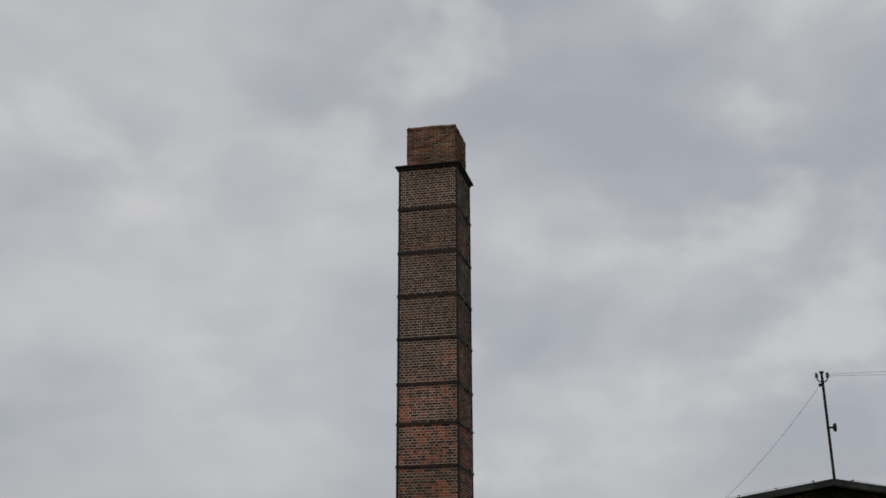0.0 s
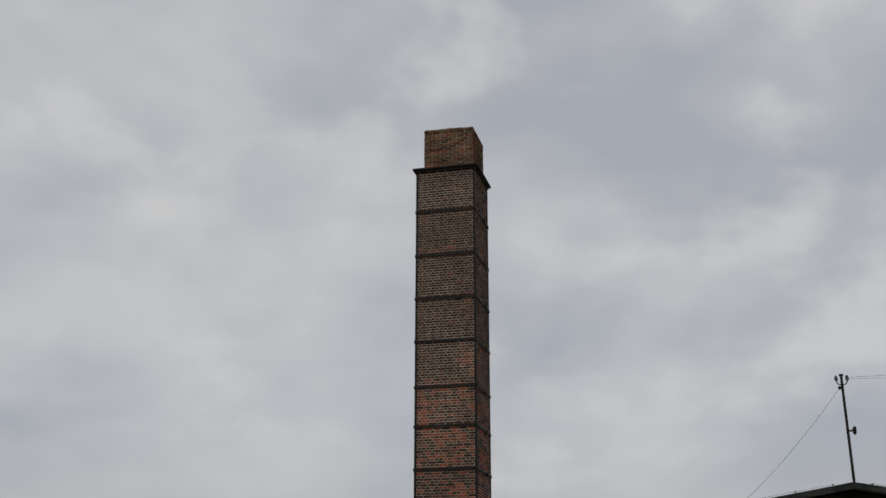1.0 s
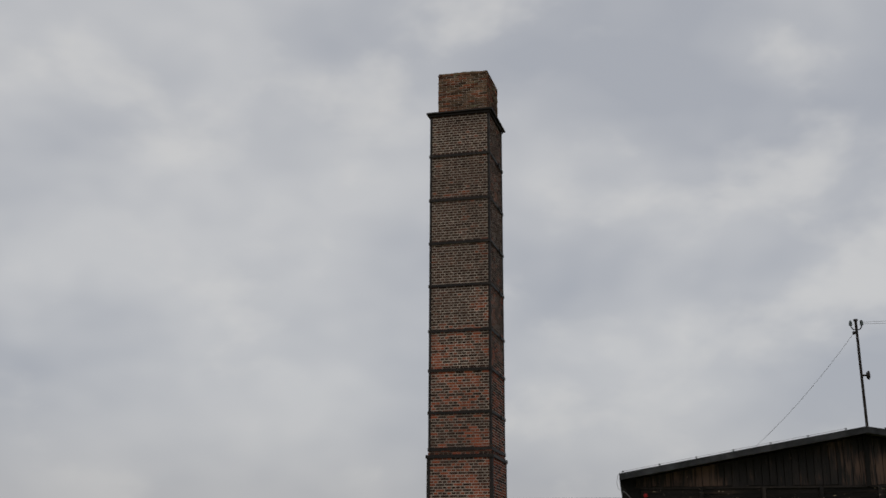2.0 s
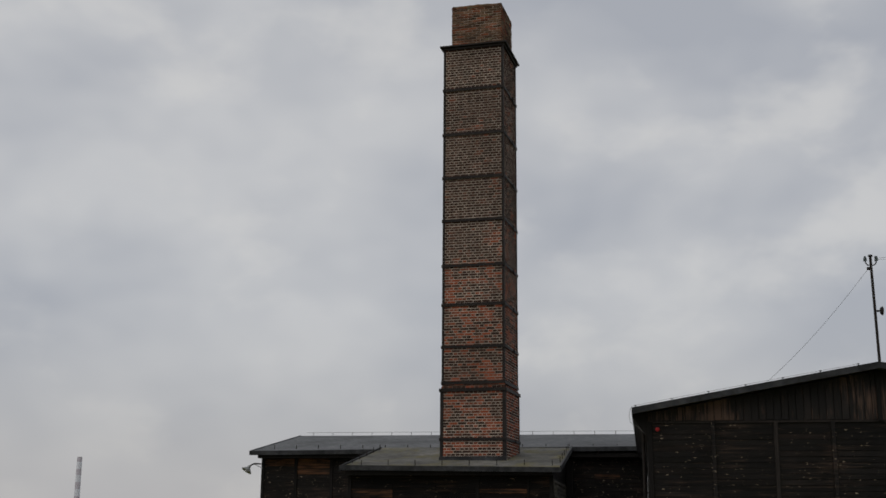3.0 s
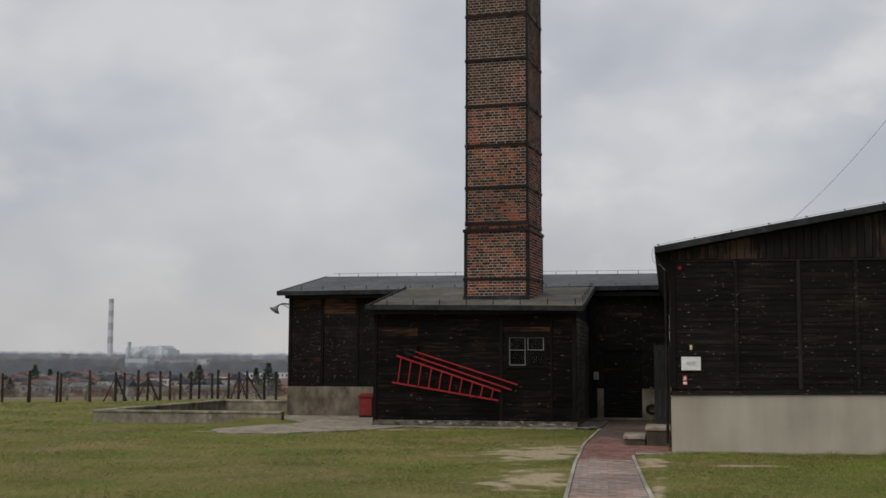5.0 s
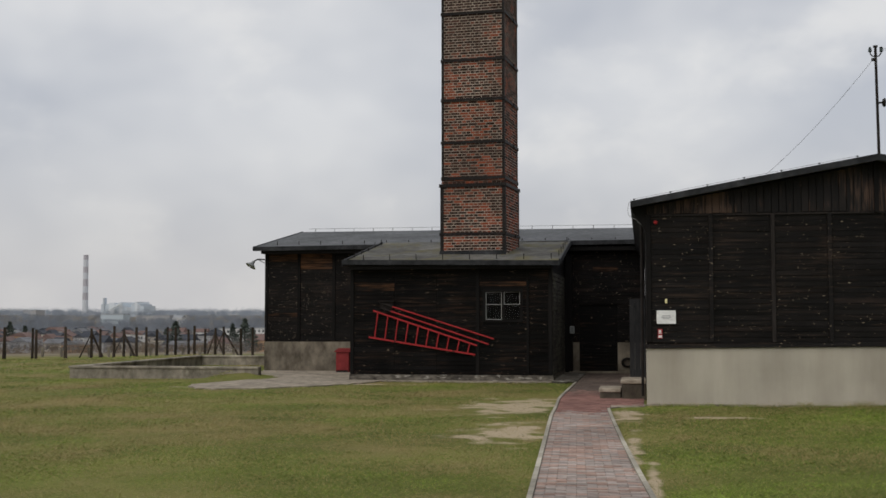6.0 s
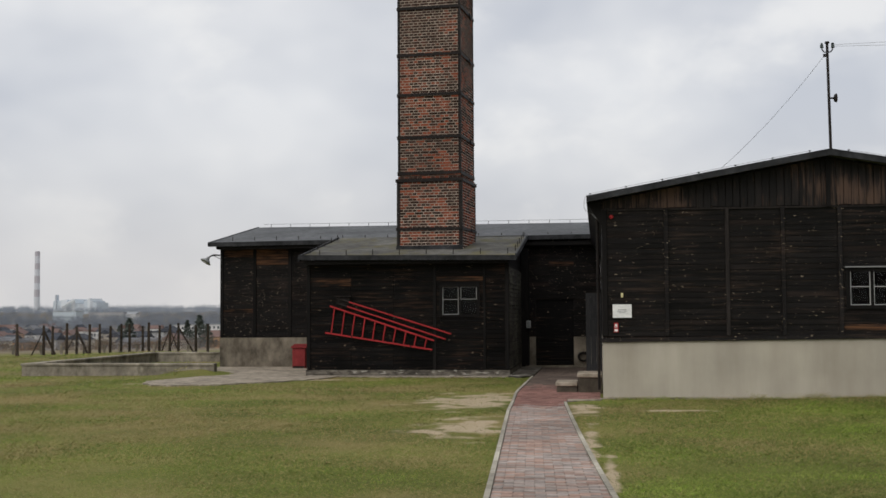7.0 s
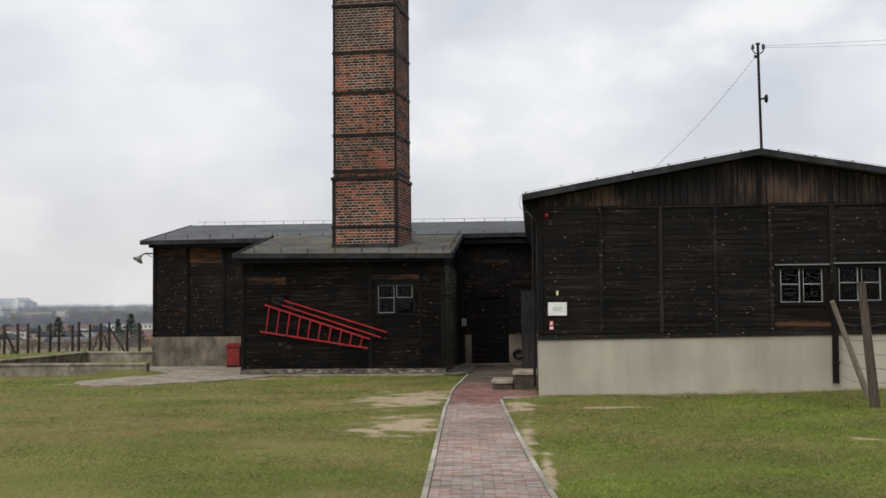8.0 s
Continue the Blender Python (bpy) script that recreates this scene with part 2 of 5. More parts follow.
BRICK_ONE, BRICK_MANY = brick_material("brick", False), brick_material("brick_many", True)
PAVER_LOOK = dict(scale=14, rough=0.9, bump=0.4, vary=0.22, stain=0.2, other=(1.06, 0.86, 0.78), other_share=0.42)
PAVER_ONE = material("paver", (0.240, 0.203, 0.180), (0.365, 0.312, 0.280), **PAVER_LOOK)
PAVER_MANY = material("paver_many", (0.240, 0.203, 0.180), (0.365, 0.312, 0.280), island=True, **PAVER_LOOK)
PAVER_RED = material("red_paver", (0.19, 0.100, 0.084), (0.29, 0.160, 0.135), 14, rough=0.9, bump=0.4, vary=0.3, island=True, stain=0.2)
# dirt and the shade of the passage are both put into this colour
PAVER_SHADED = material("dirty_shaded_paver", (0.085, 0.066, 0.055), (0.16, 0.122, 0.102), 10, rough=0.92, bump=0.4, vary=0.3, island=True, stain=0.3)
BED = material("joint_sand", (0.10, 0.085, 0.07), (0.19, 0.165, 0.135), 20, rough=0.95, bump=0.3)


def glass_material():
    m = bpy.data.materials.new("window_glass")
    m.use_nodes = True
    b = m.node_tree.nodes["Principled BSDF"]
    b.inputs["Base Color"].default_value = (0.8, 0.85, 0.85, 1)
    b.inputs["Roughness"].default_value = 0.03
    b.inputs["Transmission Weight"].default_value = 1.0
    b.inputs["IOR"].default_value = 1.19
    n, l = m.node_tree.nodes, m.node_tree.links
    geo = n.new("ShaderNodeNewGeometry")
    wavy = n.new("ShaderNodeTexNoise")
    wavy.inputs["Scale"].default_value = 5.0
    l.new(geo.outputs["Position"], wavy.inputs["Vector"])
    bp = n.new("ShaderNodeBump")
    bp.inputs["Strength"].default_value, bp.inputs["Distance"].default_value = 0.12, 0.03
    l.new(wavy.outputs["Fac"], bp.inputs["Height"])
    l.new(bp.outputs[0], b.inputs["Normal"])
    return m


GLASS = glass_material()


# ---- mesh helpers ----
def box(bm, x0, x1, y0, y1, z0, z1, bevel=0.0):
    made = bmesh.ops.create_cube(bm, size=1.0, matrix=Matrix.Translation(((x0 + x1) / 2, (y0 + y1) / 2, (z0 + z1) / 2)) @ Matrix.Diagonal((x1 - x0, y1 - y0, z1 - z0, 1)))
    if bevel:
        edges = list({e for v in made["verts"] for e in v.link_edges})
        bmesh.ops.bevel(bm, geom=edges, offset=bevel, segments=1, affect="EDGES")
    return bm


def rod(bm, a, b, r0, r1=None, sides=8):
    a, b = Vector(a), Vector(b)
    d = b - a
    m = Matrix.Translation((a + b) / 2) @ d.to_track_quat("Z", "Y").to_matrix().to_4x4()
    bmesh.ops.create_cone(bm, cap_ends=True, segments=sides, radius1=r0, radius2=r0 if r1 is None else r1, depth=d.length, matrix=m)
    return bm


def beam(bm, a, b, w, h):
    a, b = Vector(a), Vector(b)
    d = b - a
    m = Matrix.Translation((a + b) / 2) @ d.to_track_quat("Z", "Y").to_matrix().to_4x4() @ Matrix.Diagonal((w, h, d.length, 1))
    bmesh.ops.create_cube(bm, size=1.0, matrix=m)
    return bm


def slab_profile(bm, pts, axis, lo, hi):
    """Extrudes a closed outline. axis 'y': points are (x, z); 'x': points are (y, z); 'z': points are (x, y)."""
    place = {"y": lambda p, s: (p[0], s, p[1]), "x": lambda p, s: (s, p[0], p[1]), "z": lambda p, s: (p[0], p[1], s)}[axis]
    low = [bm.verts.new(place(p, lo)) for p in pts]
    high = [bm.verts.new(place(p, hi)) for p in pts]
    k = len(pts)
    bm.faces.new(low)
    bm.faces.new(high[::-1])
    for i in range(k):
        bm.faces.new((low[i], high[i], high[(i + 1) % k], low[(i + 1) % k]))
    bmesh.ops.recalc_face_normals(bm, faces=bm.faces)
    return bm


def finish(name, bm, mat):
    me = bpy.data.meshes.new(name)
    bm.to_mesh(me)
    bm.free()
    me.materials.append(mat)
    return me


def under(ob, parent):
    """Parents ob and keeps it where it was built."""
    ob.parent = parent
    if parent.type == "EMPTY":
        ob.matrix_parent_inverse = Matrix.Translation(-parent.location)
    return ob


def part(name, bm, mat, parent, label="", kind=""):
    return tagged(under(new(name, finish(name, bm, mat)), parent), label, kind=kind)


def piece(name, me, parent, place, size=(1, 1, 1), turn=(0, 0, 0)):
    ob = under(new(name, me), parent)
    ob.location, ob.scale, ob.rotation_euler = place, size, turn
    return ob


def thing(name, place, label, category, group="", kind=""):
    ob = new(name)
    ob.empty_display_size = 0.2
    ob.location = place
    return tagged(ob, label, category, group, kind)


def structure(name, bm, mat, label, category):
    return tagged(new(name, finish(name, bm, mat)), label, category, kind="structure")


def B():
    return bmesh.new()


def unit_board():
    """A board one metre long and high with a slightly broken front edge; it is scaled to size."""
    bm = B()
    box(bm, -0.5, 0.5, -0.5, 0.5, -0.5, 0.5)
    return bm


BOARD, BOARD_BROWN, BOARD_UP = (finish(n, unit_board(), m) for n, m in (("board", TARRED), ("brown_board", BROWN), ("upright_board", TARRED_V)))
BOARD_DARKTAR = finish("darker_board", unit_board(), DARKTAR)
BOARD_SIDE = finish("side_board", unit_board(), SIDEBOARD)


def smooth(a, b, x):
    k = min(1.0, max(0.0, (x - a) / (b - a)))
    return k * k * (3 - 2 * k)


def ground_z(x, y):
    """Height of the land: a level yard, a slope past the far fence down to a valley, and low hills behind."""
    mound = 0.55 * math.exp(-((x + 23.6) / 3.6) ** 2 - ((y - 63.0) / 6.0) ** 2)
    near = mound + 0.24 * math.exp(-((x + 10.95) / 0.65) ** 2 - ((y - 30.95) / 0.55) ** 2) + 0.15 * smooth(2.0, 9.0, x) * smooth(14, 22, y) - 0.03 * smooth(9.5, 16, -x) * smooth(24, 30, y)
    r = math.hypot(x, y)
    fall = -1.38 * smooth(46, 96, r) - 11.8 * smooth(98, 330, r) + 25.0 * smooth(900, 3400, r)
    return near * (1 - smooth(45, 80, r)) + fall


# ---- ground ----
BARE = ((-2.35, 22.4, 1.25, 2.5), (-1.85, 17.3, 0.80, 1.9), (-2.5, 16.6, 0.55, 0.45), (-0.30, 20.4, 0.36, 1.7), (-0.14, 15.2, 0.15, 3.0),
        (1.3, 20.3, 0.8, 0.25), (4.0, 15.4, 0.35, 0.3), (-7.0, 29.2, 1.6, 0.35), (-10.3, 27.4, 1.0, 0.5), (0.10, 12.2, 0.11, 2.2))


def grass_ground():
    m = material("turf", (0.068, 0.083, 0.016), (0.165, 0.172, 0.040), 22, rough=0.95, bump=0.6, stain=0.4, stain_scale=0.28)
    n, l = m.node_tree.nodes, m.node_tree.links
    b = n["Principled BSDF"]
    old = b.inputs["Base Color"].links[0].from_socket
    geo = n.new("ShaderNodeNewGeometry")
    # dry straw-coloured swathes
    dry = n.new("ShaderNodeTexNoise")
    dry.inputs["Scale"].default_value, dry.inputs["Detail"].default_value = 0.38, 8
    l.new(geo.outputs["Position"], dry.inputs["Vector"])
    amount = n.new("ShaderNodeMapRange")
    for i, v in ((1, 0.45), (2, 0.68), (3, 0.0), (4, 0.7)):
        amount.inputs[i].default_value = v
    l.new(dry.outputs["Fac"], amount.inputs[0])
    mx = n.new("ShaderNodeMix")
    mx.data_type = "RGBA"
    l.new(amount.outputs[0], mx.inputs[0])
    l.new(old, mx.inputs[6])
    mx.inputs[7].default_value = (0.23, 0.178, 0.075, 1)
    # less straw on the moist side before the barrack
    side = n.new("ShaderNodeSeparateXYZ")
    l.new(geo.outputs["Position"], side.inputs[0])
    moist = n.new("ShaderNodeMapRange")
    for i, v in ((1, -0.5), (2, 1.0), (3, 1.0), (4, 0.3)):
        moist.inputs[i].default_value = v
    l.new(side.outputs["X"], moist.inputs[0])
    less = n.new("ShaderNodeMath")
    less.operation = "MULTIPLY"
    l.new(amount.outputs[0], less.inputs[0])
    l.new(moist.outputs[0], less.inputs[1])
    l.new(less.outputs[0], mx.inputs[0])
    colour = mx.outputs[2]
    # trodden sand beside the path and the walls
    ragged = n.new("ShaderNodeTexNoise")
    ragged.inputs["Scale"].default_value, ragged.inputs["Detail"].default_value = 1.7, 9
    l.new(geo.outputs["Position"], ragged.inputs["Vector"])
    for x, y, rx, ry in BARE:
        mp = n.new("ShaderNodeMapping")
        mp.inputs["Location"].default_value = (-x / rx, -y / ry, 0)
        mp.inputs["Scale"].default_value = (1 / rx, 1 / ry, 0)
        l.new(geo.outputs["Position"], mp.inputs[0])
        ln = n.new("ShaderNodeVectorMath")
        ln.operation = "LENGTH"
        l.new(mp.outputs[0], ln.inputs[0])
        jag = n.new("ShaderNodeMath")
        jag.operation = "MULTIPLY_ADD"
        jag.inputs[1].default_value = 3.4
        l.new(ragged.outputs["Fac"], jag.inputs[0])
        l.new(ln.outputs["Value"], jag.inputs[2])
        edge = n.new("ShaderNodeMapRange")
        for i, v in ((1, 2.05), (2, 2.55), (3, 0.9), (4, 0.0)):
            edge.inputs[i].default_value = v
        l.new(jag.outputs[0], edge.inputs[0])
        mx = n.new("ShaderNodeMix")
        mx.data_type = "RGBA"
        l.new(edge.outputs[0], mx.inputs[0])
        l.new(colour, mx.inputs[6])
        mx.inputs[7].default_value = (0.40, 0.32, 0.22, 1)
        colour = mx.outputs[2]
    # bare winter scrub on the far land
    far = n.new("ShaderNodeVectorMath")
    far.operation = "LENGTH"
    l.new(geo.outputs["Position"], far.inputs[0])
    away = n.new("ShaderNodeMapRange")
    away.inputs[1].default_value, away.inputs[2].default_value = 98, 108
    l.new(far.outputs["Value"], away.inputs[0])
    mx = n.new("ShaderNodeMix")
    mx.data_type = "RGBA"
    l.new(away.outputs[0], mx.inputs[0])
    l.new(colour, mx.inputs[6])
    mx.inputs[7].default_value = (0.19, 0.155, 0.105, 1)
    l.new(mx.outputs[2], b.inputs["Base Color"])
    return m


TURF = grass_ground()


def build_ground():
    xs = sorted({round(s * (math.sinh(i * 0.05) / math.sinh(8.0) * 4200), 2) for i in range(161) for s in (-1, 1)})
    ys = sorted({round(s * (math.sinh(i * 0.05) / math.sinh(8.0) * 4200), 2) for i in range(161) for s in (-1, 1)})
    verts = [(x, y, ground_z(x, y)) for y in ys for x in xs]
    w = len(xs)
    faces = [(j * w + i, j * w + i + 1, (j + 1) * w + i + 1, (j + 1) * w + i) for j in range(len(ys) - 1) for i in range(w - 1)]
    me = bpy.data.meshes.new("ground")
    me.from_pydata(verts, [], faces)
    me.materials.append(TURF)
    for f in me.polygons:
        f.use_smooth = True
    tagged(new("ground", me), "short green and straw-coloured grass with bare sandy patches", "lawn", kind="structure")


build_ground()


# ---- paved path ----
def path_left(y):
    if y < 20.5:
        return -0.99 - 0.055 * (y - 10.5)
    return -1.54 - 0.15 * smooth(20.5, 25.0, y)


def path_right(y):
    k = y - 10.54
    if y < 21.8:
        return 0.085 - 0.077 * k + (0.0009 * k * k if k > 0 else 0)
    return -0.62 if y < 22.6 else 0.0


def build_path():
    bm = B()
    rows = [-6 + i for i in range(43)]
    pts = [(path_left(y), y) for y in rows] + [(path_right(y), y) for y in reversed(rows)]
    slab_profile(bm, pts, "z", -0.2, 0.012)
    path = structure("path", bm, BED, "red and grey concrete block path with pale kerbs", "path")
    for name, edge, last, side in (("kerb", path_left, 30.5, -1), ("kerb", path_right, 21.7, 1)):
        y = -6.0
        while y < last:
            y1 = min(y + 0.98, last)
            kb = B()
            beam(kb, (edge(y) + side * 0.025, y, -0.025), (edge(y1) + side * 0.025, y1, -0.025), 0.052, 0.13)
            part(name, kb, KERB, path)
            y += 1.0
    return path


PATH = build_path()


# ---- wooden buildings ----
def window(parent, x0, x1, y, z0, z1, lower_right_painted=True, head=False):
    """Two casements in a dark frame; white glazing bars; glass in front of a dark room."""
    w = B()
    for a in ((x0 - 0.07, x0, z0 - 0.07, z1 + 0.07), (x1, x1 + 0.07, z0 - 0.07, z1 + 0.07), (x0, x1, z1, z1 + 0.07), (x0, x1, z0 - 0.07, z0)):
        box(w, a[0], a[1], y - 0.035, y + 0.10, a[2], a[3])
    win = part("window", w, POSTWOOD, parent, "small two-casement window with white glazing bars")
    mid = (x0 + x1) / 2
    for i, (a, b) in enumerate(((x0 + 0.01, mid - 0.03), (mid + 0.03, x1 - 0.01))):
        f = B()
        t = 0.0115
        zm = z0 + (z1 - z0) * 0.55
        lo = z0 if (i == 0 or lower_right_painted) else zm
        box(f, a, a + t, y, y + 0.04, lo, z1)
        box(f, b - t, b, y, y + 0.04, lo, z1)
        if not head:
            box(f, a + t, b - t, y, y + 0.04, z1 - t * 0.6, z1)
        box(f, a + t, b - t, y, y + 0.04, lo, lo + t)
        if lo < zm:
            box(f, a + t, b - t, y, y + 0.04, zm - t / 2, zm + t / 2)
        part("casement", f, WHITE, win, "chipped white casement")
        g = B()
        box(g, a + t, b - t, y + 0.015, y + 0.021, z0 + t, z1 - t)
        pane = part("pane", g, GLASS, win)
        pane.visible_shadow = False
    mull = B()
    box(mull, mid - 0.028, mid + 0.028, y - 0.02, y + 0.09, z0, z1)
    part("mullion", mull, POSTWOOD, win)
    if head:
        h = B()
        box(h, x0 - 0.10, x1 + 0.12, y - 0.09, y + 0.0, z1 + 0.075, z1 + 0.10)
        part("head_drip", h, PALEWIRE, win, "thin zinc drip strip")
    return win


rng = random.Random(7)


def boarded(parent, x0, x1, y, z0, z1, pitch, bays, holes=(), brown=(), board=BOARD):
    """Horizontal boards lapped on a wall that faces -y, cut at the bays and round the holes. Each board is a piece of its own."""
    rows = int((z1 - z0) / pitch)
    h = (z1 - z0) / rows
    cuts = [x0] + [b for b in bays if x0 < b < x1] + [x1]
    for a, b in zip(cuts, cuts[1:]):
        for r in range(rows):
            za, zb = z0 + r * h, z0 + (r + 1) * h
            spans = [(a, b)]
            for hx0, hx1, hz0, hz1 in holes:
                if zb > hz0 + 0.01 and za < hz1 - 0.01:
                    nxt = []
                    for s0, s1 in spans:
                        if hx1 <= s0 or hx0 >= s1:
                            nxt.append((s0, s1))
                        else:
                            nxt += [(s0, hx0)] * (hx0 - s0 > 0.02) + [(hx1, s1)] * (s1 - hx1 > 0.02)
                    spans = nxt
            for s0, s1 in spans:
                is_brown = rng.random() < 0.85 and any(s0 < c1 and s1 > c0 and za >= d0 and zb <= d1 for c0, c1, d0, d1 in brown)
                piece("board", BOARD_BROWN if is_brown else board, parent,
                      ((s0 + s1) / 2, y + rng.uniform(-0.009, 0.009), (za + zb) / 2),
                      (s1 - s0 - 0.006, 0.024, h * rng.uniform(0.88, 0.97)), (radians(rng.uniform(5, 9)), radians(rng.uniform(-0.25, 0.25)), 0))


def shell_wall(bm, x0, x1, y0, y1, z0, z1, holes=()):
    """A wall along x with openings through it, put together from blocks."""
    xs = sorted({x0, x1, *[h[0] for h in holes], *[h[1] for h in holes]})
    zs = sorted({z0, z1, *[h[2] for h in holes], *[h[3] for h in holes]})
    for a, b in zip(xs, xs[1:]):
        for c, d in zip(zs, zs[1:]):
            mx, mz = (a + b) / 2, (c + d) / 2
            if not any(h[0] < mx < h[1] and h[2] < mz < h[3] for h in holes):
                box(bm, a, b, y0, y1, c, d)
    return bm


# --- barrack with the gable end ---
BX0, BX1, BY0, BY1 = 0.06, 8.50, 23.0, 41.0
WINS = ((4.655, 5.455, 1.76, 2.385), (5.745, 6.535, 1.78, 2.405), (7.0, 7.78, 1.80, 2.42))


def gable_z(x):
    """Underside of the barrack roof at the gable."""
    d = abs(x - 4.28)
    return 4.57 - 0.172 * d - 0.0012 * d * d


def build_barrack():
    barrack = thing("wooden_barrack", (4.28, BY0, 0), "black tarred wooden barrack on a grey cement plinth", "barrack")
    holes = [(a - 0.06, b + 0.06, c - 0.06, d + 0.06) for a, b, c, d in WINS]
    bm = B()
    shell_wall(bm, BX0, BX1, BY0 + 0.02, BY0 + 0.12, 1.10, 3.62, holes)
    slab_profile(bm, [(BX0, 3.62), (BX1, 3.62)] + [(x, gable_z(x) - 0.02) for x in (BX1, 6.4, 4.28, 2.1, BX0)], "y", BY0 + 0.02, BY0 + 0.12)
    part("wall", bm, TARRED, barrack)
    bm = B()
    box(bm, BX0, BX0 + 0.12, BY0 + 0.12, BY1, 1.10, 3.78)
    part("wall", bm, TARRED, barrack)
    bm = B()
    box(bm, BX1 - 0.12, BX1, BY0 + 0.12, BY1, 1.10, 3.78)
    part("wall", bm, TARRED, barrack)
    bm = B()
    box(bm, BX0 + 0.12, BX1 - 0.12, BY1 - 0.12, BY1, 1.1, 3.78)
    part("wall", bm, TARRED, barrack)
    bm = B()
    slab_profile(bm, [(BX0 - 0.005, -0.3), (BX1, -0.3), (BX1, 1.17), (5.6, 1.14), (BX0 - 0.005, 1.075)], "y", BY0 - 0.015, BY1 + 0.02)
    part("plinth", bm, PLASTER, barrack, "pale grey cement plinth with rain streaks")
    bm = B()
    box(bm, BX0 - 0.01, BX1, BY0 - 0.10, BY0 - 0.015, -0.3, 0.035)
    part("footing", bm, STONE, barrack)
    # sill board over the plinth
    bm = B()
    slab_profile(bm, [(BX0 - 0.02, 1.075), (5.6, 1.14), (BX1, 1.17), (BX1, 1.25), (5.6, 1.22), (BX0 - 0.02, 1.155)], "y", BY0 - 0.05, BY0 + 0.02)
    part("sill_board", bm, TARRED, barrack)
    # roof: two felted slopes and a thick edge along the gable
    for side in (-1, 1):
        xe = 4.28 + side * 4.48
        bm = B()
        ps = [(4.28, gable_z(4.28)), (4.28 + side * 2.2, gable_z(4.28 + side * 2.2)), (xe, gable_z(xe))]
        slab_profile(bm, ps + [(x, z + 0.07) for x, z in reversed(ps)], "y", 22.66, BY1 + 0.3)
        part("roof", bm, FELT, barrack, "dark grey roofing felt")
        bm = B()
        slab_profile(bm, [(x, z - 0.025) for x, z in ps] + [(x, z + 0.095) for x, z in reversed(ps)], "y", 22.60, 22.657)
        part("verge_board", bm, EDGE, barrack, "dark felt-covered verge")
        bm = B()
        x2 = xe + side * 0.02
        box(bm, min(xe, x2), max(xe, x2), 22.6, BY1 + 0.3, gable_z(xe) - 0.03, gable_z(xe) + 0.09)
        part("eave_board", bm, EDGE, barrack)
        bm = B()
        xa, xb = sorted((xe, BX0 if side < 0 else BX1))
        slab_profile(bm, [(xa, (gable_z(xe) if xa == xe else 3.39) - 0.06), (xb, (gable_z(xe) if xb == xe else 3.39) - 0.06), (xb, gable_z(xb) - 0.02), (xa, gable_z(xa) - 0.02)], "y", 22.95, BY1)
        part("soffit", bm, POSTWOOD, barrack)
    # uprights
    for x, w, mat_u in ((0.11, 0.10, POSTWOOD), (1.28, 0.08, TARRED), (2.42, 0.075, GREYPOST), (3.45, 0.08, TARRED), (4.49, 0.08, TARRED), (5.64, 0.11, TARRED), (6.72, 0.08, TARRED), (7.9, 0.08, TARRED)):
        bm = B()
        box(bm, x - w / 2, x + w / 2, BY0 - 0.055, BY0 + 0.02, 1.2, 3.62, 0.006)
        part("upright", bm, mat_u, barrack)
    bm = B()
    box(bm, BX0, BX1, BY0 - 0.05, BY0 + 0.01, 3.60, 3.635)
    part("rail", bm, GREYPOST, barrack)
    for i, w in enumerate(WINS):
        window(barrack, w[0], w[1], BY0, w[2], w[3], head=True)
    bm = B()
    box(bm, 4.25, 4.33, 22.9, 22.96, 3.62, 4.55)
    part("gable_post", bm, POSTWOOD, barrack)
    # added near-black sheet stands for the dark of the unseen room
    bm = B()
    box(bm, BX0 + 0.15, BX1 - 0.15, BY0 + 2.2, BY0 + 2.26, 0.9, 3.4)
    part("partition", bm, POSTWOOD, barrack)
    # lightning conductor clips along the verge
    for side in (-1, 1):
        for i in range(7):
            x = 4.28 + side * (0.35 + i * 0.68)
            bm = B()
            z = gable_z(x) + 0.09
            rod(bm, (x, 22.7, z - 0.02), (x, 22.7, z + 0.035), 0.008, sides=5)
            box(bm, x - 0.02, x + 0.02, 22.68, 22.72, z + 0.03, z + 0.045)
            part("clip", bm, IRON, barrack)
        bm = B()
        for i in range(6):
            xa, xb = (4.28 + side * (0.35 + k * 0.68) for k in (i, i + 1))
            rod(bm, (xa, 22.7, gable_z(xa) + 0.13), (xb, 22.7, gable_z(xb) + 0.13), 0.003, sides=4)
        part("conductor", bm, PALEWIRE, barrack)
    # loose end of the conductor hanging off the eave corner
    bm = B()
    pts = [(-0.20, 3.90), (-0.25, 3.82), (-0.27, 3.70), (-0.25, 3.60), (-0.19, 3.545), (-0.12, 3.52), (-0.03, 3.42)]
    for (xa, za), (xb, zb) in zip(pts, pts[1:]):
        rod(bm, (xa, 22.63, za), (xb, 22.63, zb), 0.004, sides=4)
    part("conductor", bm, PALEWIRE, barrack)
    return barrack, holes


GREYPOST = material("worn_upright", (0.014, 0.012, 0.011), (0.038, 0.032, 0.029), 8, (4, 4, 0.5), 0.8, 0.4)
BARRACK, BARRACK_HOLES = build_barrack()

# --- long rear building ---
RX0, RY0 = -11.79, 36.05
EAVE_RISE = 0.10
DOOR = (-1.91, -0.77, 0.06, 2.05)


